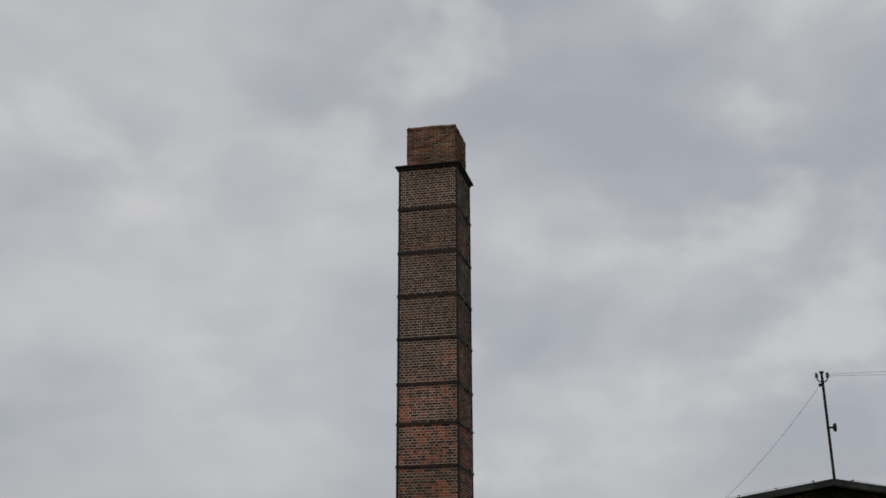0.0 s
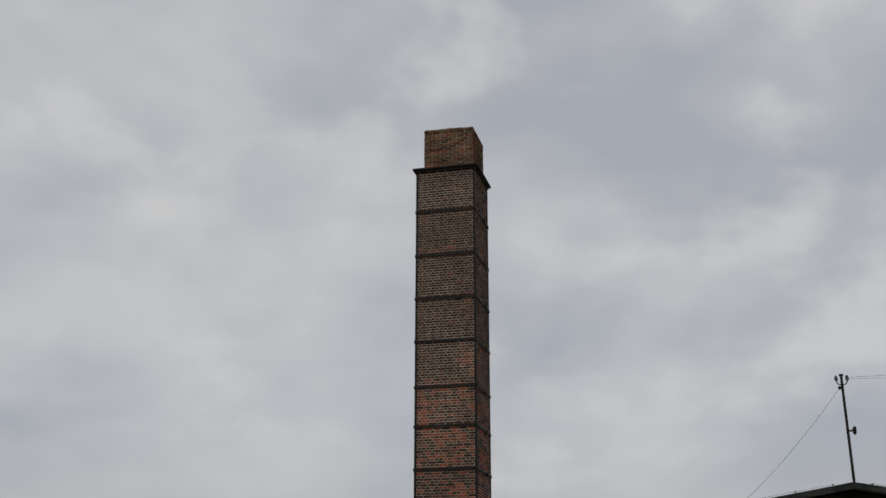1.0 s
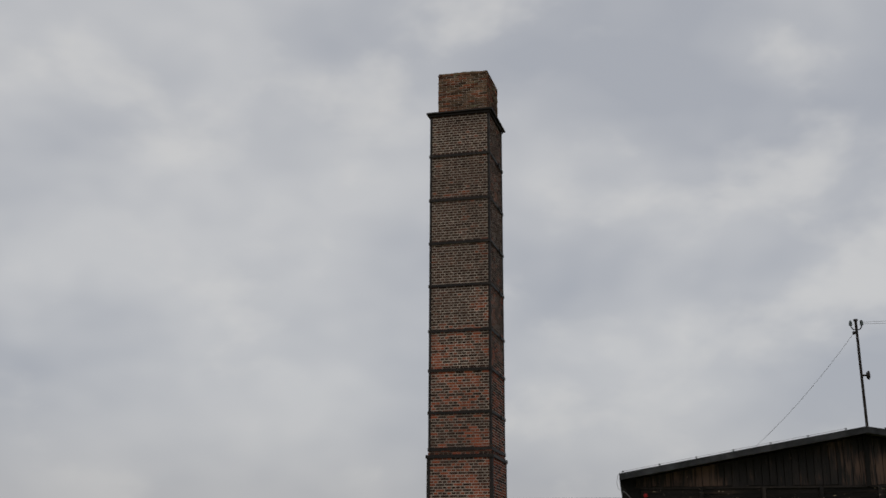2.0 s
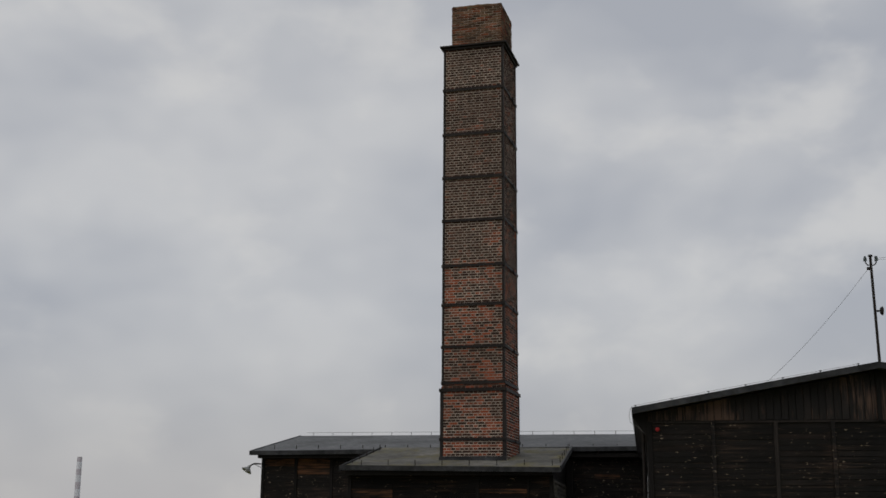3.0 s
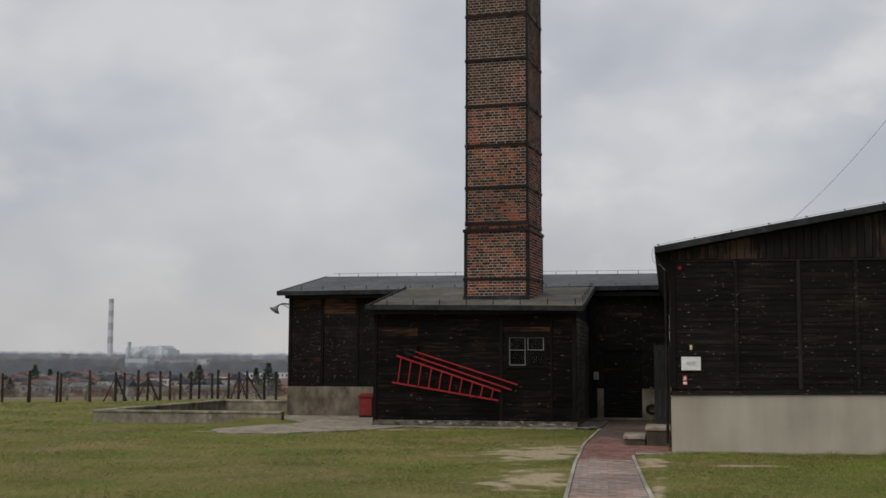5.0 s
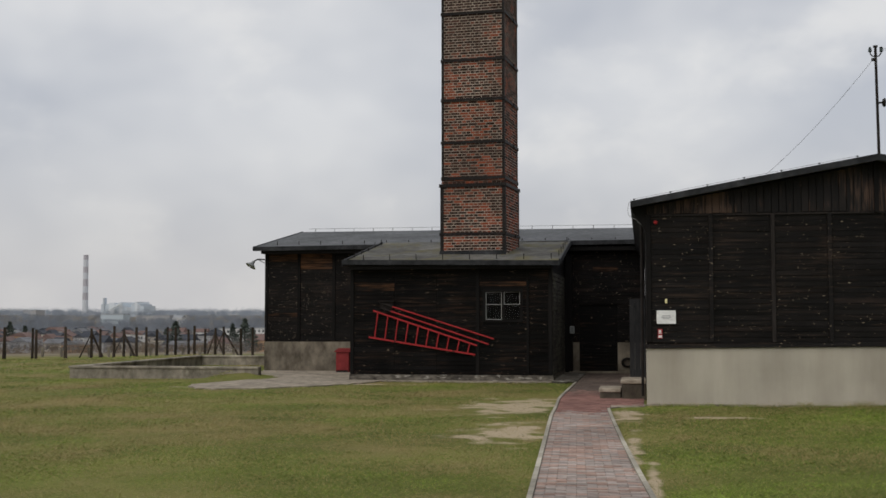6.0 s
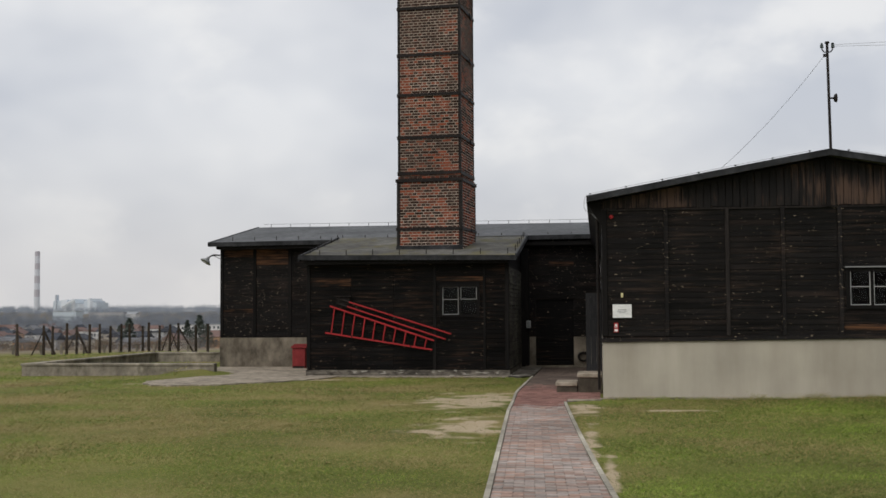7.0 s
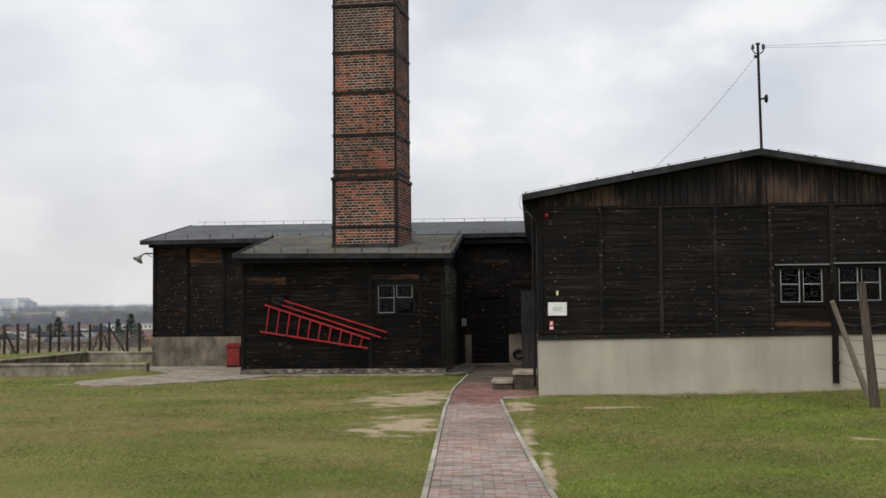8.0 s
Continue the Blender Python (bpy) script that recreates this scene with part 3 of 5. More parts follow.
def build_rear():
    rear = thing("long_wooden_building", (-6, RY0, 0), "long low black wooden building with a felt roof", "building")
    bm = B()
    shell_wall(bm, RX0, BX0 - 0.01, RY0 + 0.02, RY0 + 0.12, 0.93, 3.9, [DOOR])
    part("wall", bm, TARRED, rear)
    bm = B()
    slab_profile(bm, [(RY0 + 0.12, 0.93), (45.9, 0.93), (45.9, 3.9), (41, 4.68), (RY0 + 0.12, 3.9)], "x", RX0, RX0 + 0.1)
    part("wall", bm, TARRED, rear)
    bm = B()
    shell_wall(bm, RX0 - 0.01, BX0 - 0.02, RY0 - 0.02, RY0 + 0.12, -0.3, 0.93, [(DOOR[0], DOOR[1], 0.0, 0.93)])
    box(bm, RX0 - 0.01, RX0 + 0.12, RY0 + 0.12, 45.9, -0.3, 0.93)
    part("plinth", bm, OLDCEMENT, rear, "damp-stained cement plinth")
    for (ya, za, yb, zb), nm in (((35.55, 3.82, 41.0, 4.69), "roof"), ((41.0, 4.69, 46.4, 3.82), "roof")):
        bm = B()
        slab_profile(bm, [(ya, za), (yb, zb), (yb, zb + 0.06), (ya, za + 0.06)], "x", -12.0, 0.9)
        for v in bm.verts:
            if v.co.x > 0 and abs(v.co.y - 35.55) < 0.01:
                v.co.z += EAVE_RISE
        part(nm, bm, FELT, rear, "dark grey roofing felt")
    bm = B()
    slab_profile(bm, [(-12.0, 3.76), (0.0, 3.76 + EAVE_RISE), (0.0, 3.89 + EAVE_RISE), (-12.0, 3.89)], "y", 35.50, 35.548)
    part("eave_board", bm, EDGE, rear)
    bm = B()
    slab_profile(bm, [(35.55, 3.77), (41, 4.64), (41, 4.77), (35.55, 3.90)], "x", -12.05, -12.003)
    part("verge_board", bm, EDGE, rear)
    bm = B()
    box(bm, RX0, 0, 35.6, RY0 + 0.02, 3.68, 3.80)
    part("soffit", bm, POSTWOOD, rear)
    for x in (RX0 + 0.05, -10.68, -9.55, -8.45):
        bm = B()
        box(bm, x - 0.05, x + 0.05, RY0 - 0.045, RY0 + 0.02, 0.95, 3.72, 0.006)
        part("upright", bm, POSTWOOD, rear)
    # closed plank door with a dark slatted lower half
    bm = B()
    box(bm, DOOR[0], DOOR[1], RY0 + 0.06, RY0 + 0.10, DOOR[2], DOOR[3])
    door = part("door", bm, DARKTAR, rear, "closed black plank door")
    for i in range(9):
        bm = B()
        z = 0.10 + i * 0.095
        box(bm, DOOR[0] + 0.01, DOOR[1] - 0.01, RY0 + 0.025, RY0 + 0.06, z, z + 0.082)
        part("slat", bm, DARKTAR, door)
    bm = B()
    box(bm, DOOR[0] - 0.3, DOOR[1] + 0.3, RY0 - 0.35, RY0 - 0.02, -0.2, 0.07, 0.01)
    part("doorstep", bm, OLDCEMENT, rear)
    # added post filling in for the skewed far end of the annex wall
    bm = B()
    box(bm, -2.33, -2.10, 35.72, RY0 - 0.03, -0.05, 3.6, 0.008)
    part("corner_post", bm, POSTWOOD, rear)
    # snow stops along the eave, clips along the ridge
    n = 17
    for i in range(n):
        x = -11.4 + i * 11.3 / (n - 1)
        bm = B()
        rod(bm, (x, 36.05, 3.93), (x, 36.05, 4.09), 0.012, sides=5)
        part("roof_clip", bm, IRON, rear)
        bm = B()
        rod(bm, (x - 0.15, 41, 4.73), (x - 0.15, 41, 4.86), 0.009, sides=5)
        part("ridge_clip", bm, IRON, rear)
    bm = B()
    rod(bm, (-11.8, 41, 4.86), (0.2, 41, 4.86), 0.006, sides=4)
    part("conductor", bm, PALEWIRE, rear)
    return rear


REAR = build_rear()

# --- front annex with the lean-to roof ---
AX0, AX1, AY0 = -7.75, -2.34, 31.0
AWIN = (-4.10, -3.18, 1.62, 2.34)


def build_annex():
    annex = thing("boiler_annex", (-5, AY0, 0), "black tarred wooden annex with a lean-to felt roof", "outbuilding")
    hole = (AWIN[0] - 0.06, AWIN[1] + 0.06, AWIN[2] - 0.06, AWIN[3] + 0.06)
    bm = B()
    shell_wall(bm, AX0, AX1, AY0 + 0.02, AY0 + 0.12, 0.17, 3.05, [hole])
    part("wall", bm, DARKTAR, annex)
    for x in (AX0, AX1 - 0.1):
        bm = B()
        slab_profile(bm, [(AY0 + 0.12, 0.17), (RY0 - 0.03, 0.17), (RY0 - 0.03, 3.86), (AY0 + 0.12, 3.05)], "x", x, x + 0.1)
        part("wall", bm, DARKTAR, annex)
    bm = B()
    box(bm, AX0 - 0.02, AX1 + 0.02, AY0 - 0.03, RY0 - 0.03, -0.3, 0.165)
    part("plinth", bm, RUBBLE, annex, "crumbling low cement plinth")
    bm = B()
    slab_profile(bm, [(30.6, 3.08), (35.75, 3.93), (35.75, 3.99), (30.6, 3.15)], "x", -7.86, -2.14)
    part("roof", bm, FELT_MOSS, annex, "grey roofing felt with moss")
    bm = B()
    slab_profile(bm, [(-7.88, 3.08), (-2.12, 3.02), (-2.12, 3.15), (-7.88, 3.21)], "y", 30.55, 30.597)
    part("eave_board", bm, EDGE, annex)
    for x in (-7.9, -2.138):
        bm = B()
        slab_profile(bm, [(30.6, 3.04), (35.5, 3.85), (35.5, 4.0), (30.6, 3.19)], "x", x, x + 0.04)
        part("verge_board", bm, EDGE, annex)
    bm = B()
    box(bm, AX0, AX1, 30.66, AY0 + 0.02, 2.96, 3.06)
    part("soffit", bm, POSTWOOD, annex)
    for x, w in ((AX0 + 0.05, 0.10), (-4.30, 0.09), (AX1 - 0.05, 0.10), (-2.98, 0.07)):
        bm = B()
        box(bm, x - w / 2, x + w / 2, AY0 - 0.045, AY0 + 0.02, 0.18, 2.97, 0.006)
        part("upright", bm, POSTWOOD, annex)
    window(annex, *AWIN[:2], AY0, *AWIN[2:], lower_right_painted=False)
    # another added dark sheet, in place of the unlit room behind the window
    bm = B()
    box(bm, AX0 + 0.2, AX1 - 0.2, AY0 + 1.0, AY0 + 1.05, 0.2, 2.9)
    part("partition", bm, POSTWOOD, annex)
    for i in range(8):
        x = -7.4 + i * 0.72
        bm = B()
        rod(bm, (x, 31.0, 3.18), (x, 31.0, 3.36), 0.012, sides=5)
        part("roof_clip", bm, IRON, annex)
    for i in range(5):
        y = 31.6 + i * 0.85
        for x in (-7.80, -2.2):
            bm = B()
            rod(bm, (x, y, 3.15 + (y - 30.6) * 0.165), (x, y, 3.31 + (y - 30.6) * 0.165), 0.012, sides=5)
            part("roof_clip", bm, IRON, annex)
    return annex, [hole]


ANNEX, ANNEX_HOLES = build_annex()


# ---- brick chimney ----
CX0, CX1, CY0, CY1 = -5.49, -3.73, 32.2, 33.96
COURSE = 0.077


def build_chimney():
    ch = thing("brick_chimney", (CX1, CY0, 3.3), "tall square red-brown brick chimney strapped with black iron bands", "chimney")
    bm = B()
    box(bm, CX0 + 0.005, CX1 - 0.005, CY0 + 0.005, CY1 - 0.005, 3.1, 15.46)
    box(bm, CX0 - 0.035, CX1 + 0.035, CY0 - 0.035, CY1 + 0.035, 3.1, 5.30)
    part("mortar_core", bm, MORTAR, ch, "pale weathered mortar")
    bm = B()
    box(bm, -5.31 + 0.012, -3.80 - 0.012, CY0 + 0.16, CY1 - 0.16, 15.3, 16.72)
    part("mouth_core", bm, MORTAR, ch)
    # iron bands
    for z in (3.98, 6.53, 7.72, 8.84, 10.16, 11.43, 12.74, 14.11):
        bm = B()
        e = 0.055 if z < 5 else 0.025
        for a in ((CX0 - e, CX1 + e, CY0 - e - 0.012, CY0 - e), (CX0 - e, CX1 + e, CY1 + e, CY1 + e + 0.012),
                  (CX0 - e - 0.012, CX0 - e, CY0 - e - 0.012, CY1 + e + 0.012), (CX1 + e, CX1 + e + 0.012, CY0 - e - 0.012, CY1 + e + 0.012)):
            box(bm, *a, z - 0.04, z + 0.04)
        for x, y in ((CX1 + e + 0.024, CY0 + 1.15), (CX0 - e - 0.024, CY0 + 1.15)):
            box(bm, x - 0.012, x + 0.012, y - 0.04, y + 0.04, z - 0.05, z + 0.05)
        part("iron_band", bm, IRON, ch, "black iron band with bolted lug")
    for z, e, h in ((5.33, 0.075, 0.045), (5.53, 0.03, 0.045)):
        bm = B()
        box(bm, CX0 - e, CX1 + e, CY0 - e, CY1 + e, z - h, z + h)
        part("ledge_band", bm, IRON, ch)
    # corner angles
    for x, sx in ((CX0, -1), (CX1, 1)):
        for y, sy in ((CY0, -1), (CY1, 1)):
            for z0, z1, e in ((3.3, 5.3, 0.035), (5.55, 15.42, 0.006)):
                bm = B()
                xa, xb = sorted((x + sx * (e + 0.012), x - sx * 0.05))
                ya, yb = sorted((y + sy * e, y + sy * (e + 0.012)))
                box(bm, xa, xb, ya, yb, z0, z1)
                xa, xb = sorted((x + sx * e, x + sx * (e + 0.012)))
                ya, yb = sorted((y + sy * e, y - sy * 0.05))
                box(bm, xa, xb, ya, yb, z0, z1)
                part("corner_iron", bm, IRON, ch)
    # cornice of flat iron with a sloped weathering
    bm = B()
    e = 0.115
    for a in ((CX0 - e, CX1 + e, CY0 - e, CY0 + 0.17), (CX0 - e, CX1 + e, CY1 - 0.17, CY1 + e), (CX0 - e, CX0 + 0.24, CY0 + 0.17, CY1 - 0.17), (CX1 - 0.08, CX1 + e, CY0 + 0.17, CY1 - 0.17)):
        box(bm, *a, 15.44, 15.485)
    part("cornice", bm, IRON, ch, "black iron cornice plate")
    bm = B()
    e = 0.05
    box(bm, CX0 - e, CX1 + e, CY0 - e, CY1 + e, 15.37, 15.438)
    part("cornice_fillet", bm, IRON, ch)
    bm = B()
    slab_profile(bm, [(CX0 - 0.07, 3.36), (CX1 + 0.07, 3.36), (CX1 + 0.05, 3.52), (CX0 - 0.05, 3.52)], "y", CY0 - 0.10, CY0 - 0.045)
    part("flashing", bm, EDGE, ch, "tarred flashing at the foot")
    ch.rotation_euler = (0, 0, radians(-5.7))
    return ch


CHIMNEY = build_chimney()


# ---- things on and beside the buildings ----
def ladder():
    y = 30.90
    lad = thing("ladder", (-5.7, y, 0.7), "red wooden ladder hung slanting on the black boards", "ladder")
    a0, a1, b0, b1 = Vector((-7.10, y, 1.86)), Vector((-4.31, y, 0.94)), Vector((-7.22, y, 1.155)), Vector((-4.36, y, 0.70))
    part("rail", beam(B(), a0, a1, 0.042, 0.04), RED, lad)
    part("rail", beam(B(), b0, b1, 0.042, 0.04), RED, lad)
    for i in range(10):
        k = 0.045 + i * 0.0985
        p, q = a0.lerp(a1, k), b0.lerp(b1, 0.01 + k * 0.985)
        part("rung", rod(B(), p, q, 0.017, sides=8), RED, lad)
    for p in (b0.lerp(b1, 0.25), b0.lerp(b1, 0.8)):
        bm = B()
        beam(bm, p + Vector((0, -0.05, -0.035)), p + Vector((0, 0.09, -0.035)), 0.03, 0.02)
        beam(bm, p + Vector((0, -0.05, -0.035)), p + Vector((0, -0.05, 0.04)), 0.02, 0.02)
        part("bracket", bm, IRON, lad)


def fire_hook(x0, z0, x1, z1, head):
    y = 30.89
    hook = thing("fire_hook", ((x0 + x1) / 2, y, (z0 + z1) / 2), "long red fire hook pole hung on the black boards", "fire hook", "fire hooks")
    part("pole", rod(B(), (x0, y, z0), (x1, y, z1), 0.020, sides=8), RED, hook)
    bm = B()
    rod(bm, (x0, y, z0), (x0 - head, y, z0 + head * 0.31), 0.028, 0.02)
    rod(bm, (x0 - head * 0.7, y, z0 + head * 0.2), (x0 - head * 0.75, y, z0 - 0.06), 0.02, 0.01)
    part("iron_head", bm, IRON, hook, "black iron hook")
    bm = B()
    xm, zm = x0 * 0.3 + x1 * 0.7, z0 * 0.3 + z1 * 0.7
    beam(bm, (xm, y - 0.03, zm - 0.03), (xm, y + 0.1, zm - 0.03), 0.03, 0.015)
    part("bracket", bm, IRON, hook)


def hook_rack():
    rack = thing("hook_rack", (-6.73, 30.95, 1.9), "black iron rack plate on the dark tarred boards", "rack")
    part("plate", box(B(), -6.93, -6.56, 30.93, 30.965, 1.90, 2.10, 0.01), IRON, rack)
    part("shelf", box(B(), -6.98, -6.52, 30.85, 30.965, 2.103, 2.125), IRON, rack)


ladder()
hook_rack()
fire_hook(-6.58, 1.965, -3.86, 1.11, 0.36)
fire_hook(-6.63, 1.845, -4.01, 0.975, 0.22)


def sand_box():
    bx = thing("fire_sand_box", (-9.0, 35.2, 0), "faded red metal fire sand box with a sloping lid", "fire box")
    part("body", box(B(), -9.20, -8.80, 35.0, 35.4, 0.02, 0.63, 0.012), REDBOX, bx)
    part("lid", slab_profile(B(), [(34.97, 0.633), (35.43, 0.633), (35.43, 0.745), (34.97, 0.67)], "x", -9.24, -8.76), REDBOX, bx)
    part("foot_rail", box(B(), -9.18, -8.82, 34.985, 34.998, 0.03, 0.09), IRON, bx)


sand_box()


def wall_lamp():
    lamp = thing("wall_lamp", (-11.8, 35.98, 3.45), "grey enamel yard lamp on a bent wall bracket", "lamp")
    pts = [(-11.78, 35.96, 3.51), (-11.95, 35.9, 3.525), (-12.05, 35.86, 3.49), (-12.13, 35.83, 3.42)]
    bm = B()
    for a, b in zip(pts, pts[1:]):
        rod(bm, a, b, 0.022, sides=6)
    rod(bm, (-11.79, 35.97, 3.40), (-12.02, 35.9, 3.53), 0.012, sides=5)
    part("bracket", bm, IRON, lamp)
    axis = Vector((-0.42, -0.35, -0.8)).normalized()
    top = Vector((-12.11, 35.84, 3.45))
    bm = B()
    rod(bm, top, top + axis * 0.07, 0.045, 0.055, 12)
    rod(bm, top + axis * 0.07, top + axis * 0.17, 0.06, 0.165, 18)
    rod(bm, top + axis * 0.17, top + axis * 0.19, 0.172, 0.172, 18)
    part("shade", bm, LAMPGREY, lamp)
    bm = B()
    bmesh.ops.create_uvsphere(bm, u_segments=12, v_segments=8, radius=0.06, matrix=Matrix.Translation(top + axis * 0.17))
    part("bulb", bm, WHITE, lamp, "unlit white bulb")


wall_lamp()


def signs():
    y = 22.93
    s = thing("notice_board", (0.43, y, 1.67), "white notice plate with two grey lines of lettering", "sign")
    bm = B()
    box(bm, 0.25, 0.61, y, y + 0.02, 1.545, 1.80, 0.003)
    part("plate", bm, SIGNWHITE, s)
    for z, w in ((1.70, 0.075), (1.672, 0.09), (1.645, 0.06)):
        bm = B()
        box(bm, 0.43 - w, 0.43 + w, y - 0.003, y, z - 0.007, z + 0.007)
        part("lettering", bm, GREYBAR, s)
    for z0, z1, nm, mat_s in ((1.355, 1.45, "fire sign", RED), (1.27, 1.348, "fire sign", SIGNWHITE)):
        f = thing("fire_sign", (0.31, y, z0), "small red and white fire safety sticker", "sign", "fire stickers")
        bm = B()
        box(bm, 0.27, 0.355, y, y + 0.012, z0, z1)
        part("plate", bm, RED, f)
        bm = B()
        if z0 > 1.3:
            rod(bm, (0.312, y - 0.003, 1.405), (0.312, y, 1.405), 0.026, sides=12)
            box(bm, 0.285, 0.34, y - 0.003, y, 1.362, 1.374)
        else:
            box(bm, 0.28, 0.345, y - 0.003, y, 1.285, 1.33)
        part("emblem", bm, SIGNWHITE, f)
    d = thing("sensor", (0.43, y, 1.97), "small pale yellow plastic sensor on black boards", "sensor")
    bm = B()
    box(bm, 0.41, 0.455, y - 0.03, y + 0.03, 1.93, 2.02, 0.01)
    part("case", bm, YELLOW, d)
    d = thing("alarm_beacon", (0.25, y, 3.47), "small round red alarm beacon under the gable", "alarm")
    bm = B()
    bmesh.ops.create_uvsphere(bm, u_segments=12, v_segments=8, radius=0.04, matrix=Matrix.Translation((0.25, y, 3.48)))
    part("dome", bm, RED, d)
    bm = B()
    rod(bm, (0.25, y, 3.48), (0.25, y + 0.05, 3.48), 0.045, sides=12)
    part("base", bm, IRON, d)
    d = thing("switch_box", (-2.1, 35.7, 1.2), "small grey switch box on the annex corner", "switch")
    bm = B()
    box(bm, -2.17, -2.04, 35.60, 35.715, 1.20, 1.42, 0.01)
    part("case", bm, plain("grey_plastic", (0.42, 0.43, 0.42), 0.5), d)
    bm = B()
    box(bm, -2.15, -2.06, 35.592, 35.599, 1.22, 1.40)
    part("cover", bm, LAMPGREY, d)


signs()


def roof_mast():
    mast = thing("roof_mast", (4.33, 22.72, 4.6), "black steel wire mast on the gable peak", "mast")
    base, top = Vector((4.315, 22.72, 4.56)), Vector((4.29, 22.72, 6.66))
    part("pole", rod(B(), base, top, 0.027, 0.025, 10), IRON, mast)
    part("cap", rod(B(), top, top + Vector((0, 0, 0.03)), 0.045, 0.04, 10), IRON, mast)
    for side in (-1, 1):
        bm = B()
        pts = [(0, -0.17), (side * 0.06, -0.165), (side * 0.095, -0.12), (side * 0.10, -0.05)]
        for (a, b), (c, d) in zip(pts, pts[1:]):
            rod(bm, (4.293 + a, 22.72, 6.66 + b), (4.293 + c, 22.72, 6.66 + d), 0.011, sides=6)
        arm = part("insulator_hook", bm, IRON, mast)
        bm = B()
        rod(bm, (4.293 + side * 0.10, 22.72, 6.575), (4.293 + side * 0.10, 22.72, 6.64), 0.034, 0.028, 10)
        rod(bm, (4.293 + side * 0.10, 22.72, 6.64), (4.293 + side * 0.10, 22.72, 6.665), 0.018, 0.02, 10)
        part("insulator", bm, CERAMIC, arm, "dark glass insulator")
    bm = B()
    rod(bm, (4.30, 22.72, 5.62), (4.40, 22.71, 5.62), 0.018, sides=8)
    rod(bm, (4.395, 22.71, 5.62), (4.43, 22.71, 5.62), 0.06, 0.088, 14)
    rod(bm, (4.43, 22.71, 5.62), (4.445, 22.71, 5.62), 0.088, 0.07, 14)
    part("bracket_lamp", bm, IRON, mast, "round dark fitting on a short bracket")
    part("foot_plate", box(B(), 4.24, 4.43, 22.62, 22.82, 4.60, 4.64, 0.01), IRON, mast)


roof_mast()


def wire(name, label, a, b, sag, r, mat_w):
    w = thing(name, a, label, "wire")
    a, b = Vector(a), Vector(b)
    n = 12
    pts = [a.lerp(b, i / n) - Vector((0, 0, sag * 4 * (i / n) * (1 - i / n))) for i in range(n + 1)]
    bm = B()
    for p, q in zip(pts, pts[1:]):
        rod(bm, p, q, r, sides=5)
    part("strand", bm, mat_w, w)
    part("clamp", box(B(), a.x - 0.025, a.x + 0.025, a.y - 0.02, a.y + 0.02, a.z - 0.03, a.z + 0.03, 0.005), IRON, w)


wire("guy_wire", "thin steel guy wire from mast down to the roof", (4.24, 22.72, 6.43), (2.30, 22.75, 4.34), 0.10, 0.0035, WIRE)
wire("overhead_wire", "thin overhead wire strung from the mast", (4.39, 22.72, 6.63), (16.0, 22.0, 7.25), 0.15, 0.003, PALEWIRE)
wire("overhead_wire", "thin overhead wire strung from the mast", (4.39, 22.72, 6.60), (16.0, 21.6, 7.15), 0.25, 0.003, PALEWIRE)


def drainpipe():
    d = thing("downpipe", (5.64, 22.9, 0.2), "dark brown board-cased downpipe on the barrack front", "downpipe")
    bm = B()
    slab_profile(bm, [(5.575, 0.24), (5.685, 0.22), (5.70, 2.05), (5.60, 2.12)], "y", 22.87, 22.94)
    part("casing", bm, POSTWOOD, d)
    for z in (0.6, 1.6):
        part("strap", box(B(), 5.56, 5.71, 22.862, 22.868, z, z + 0.04), IRON, d)


drainpipe()


def corner_pipe():
    d = thing("downpipe", (-0.03, 23.3, 1.1), "thin dark rain pipe at the barrack corner", "downpipe")
    part("pipe", rod(B(), (-0.02, 23.35, 0.15), (-0.02, 23.35, 3.55), 0.028, sides=8), IRON, d)
    part("elbow", rod(B(), (-0.02, 23.35, 3.53), (-0.16, 23.35, 3.74), 0.028, sides=8), IRON, d)
    for z in (1.0, 2.3):
        part("strap", box(B(), -0.06, 0.055, 23.33, 23.37, z, z + 0.03), IRON, d)


corner_pipe()


def coiled_hose():
    d = thing("coiled_hose", (-0.5, 35.95, 0.1), "black hose coiled on the passage plinth", "hose")
    for k in range(3):
        bm = B()
        y, r = 35.99 - 0.035 * k, 0.17 - 0.018 * k
        for i in range(16):
            a, b = i * 0.3927, (i + 1) * 0.3927
            rod(bm, (-0.48 + r * math.cos(a), y, 0.33 + r * 0.8 * math.sin(a)), (-0.48 + r * math.cos(b), y, 0.33 + r * 0.8 * math.sin(b)), 0.018, sides=6)
        part("loop", bm, IRON, d)
    part("hook", rod(B(), (-0.48, 35.88, 0.48), (-0.48, 36.03, 0.48), 0.012, sides=6), IRON, d)


coiled_hose()


def steps():
    for x0, x1, y0, y1, h, group in ((-0.445, 0.04, 24.48, 25.6, 0.405, ""), (-0.89, -0.46, 24.55, 25.5, 0.225, "")):
        s = thing("concrete_step", ((x0 + x1) / 2, y0, 0), "worn stained concrete step block against the plinth", "step", "entrance steps")
        bm = B()
        box(bm, x0, x1 - 0.003, y0, y1, -0.1, h - 0.085, 0.015)
        part("block", bm, OLDCEMENT, s)
        bm = B()
        box(bm, x0 - 0.025, x1 - 0.003, y0 - 0.03, y1 + 0.02, h - 0.083, h, 0.015)
        part("tread", bm, STONE, s)


steps()


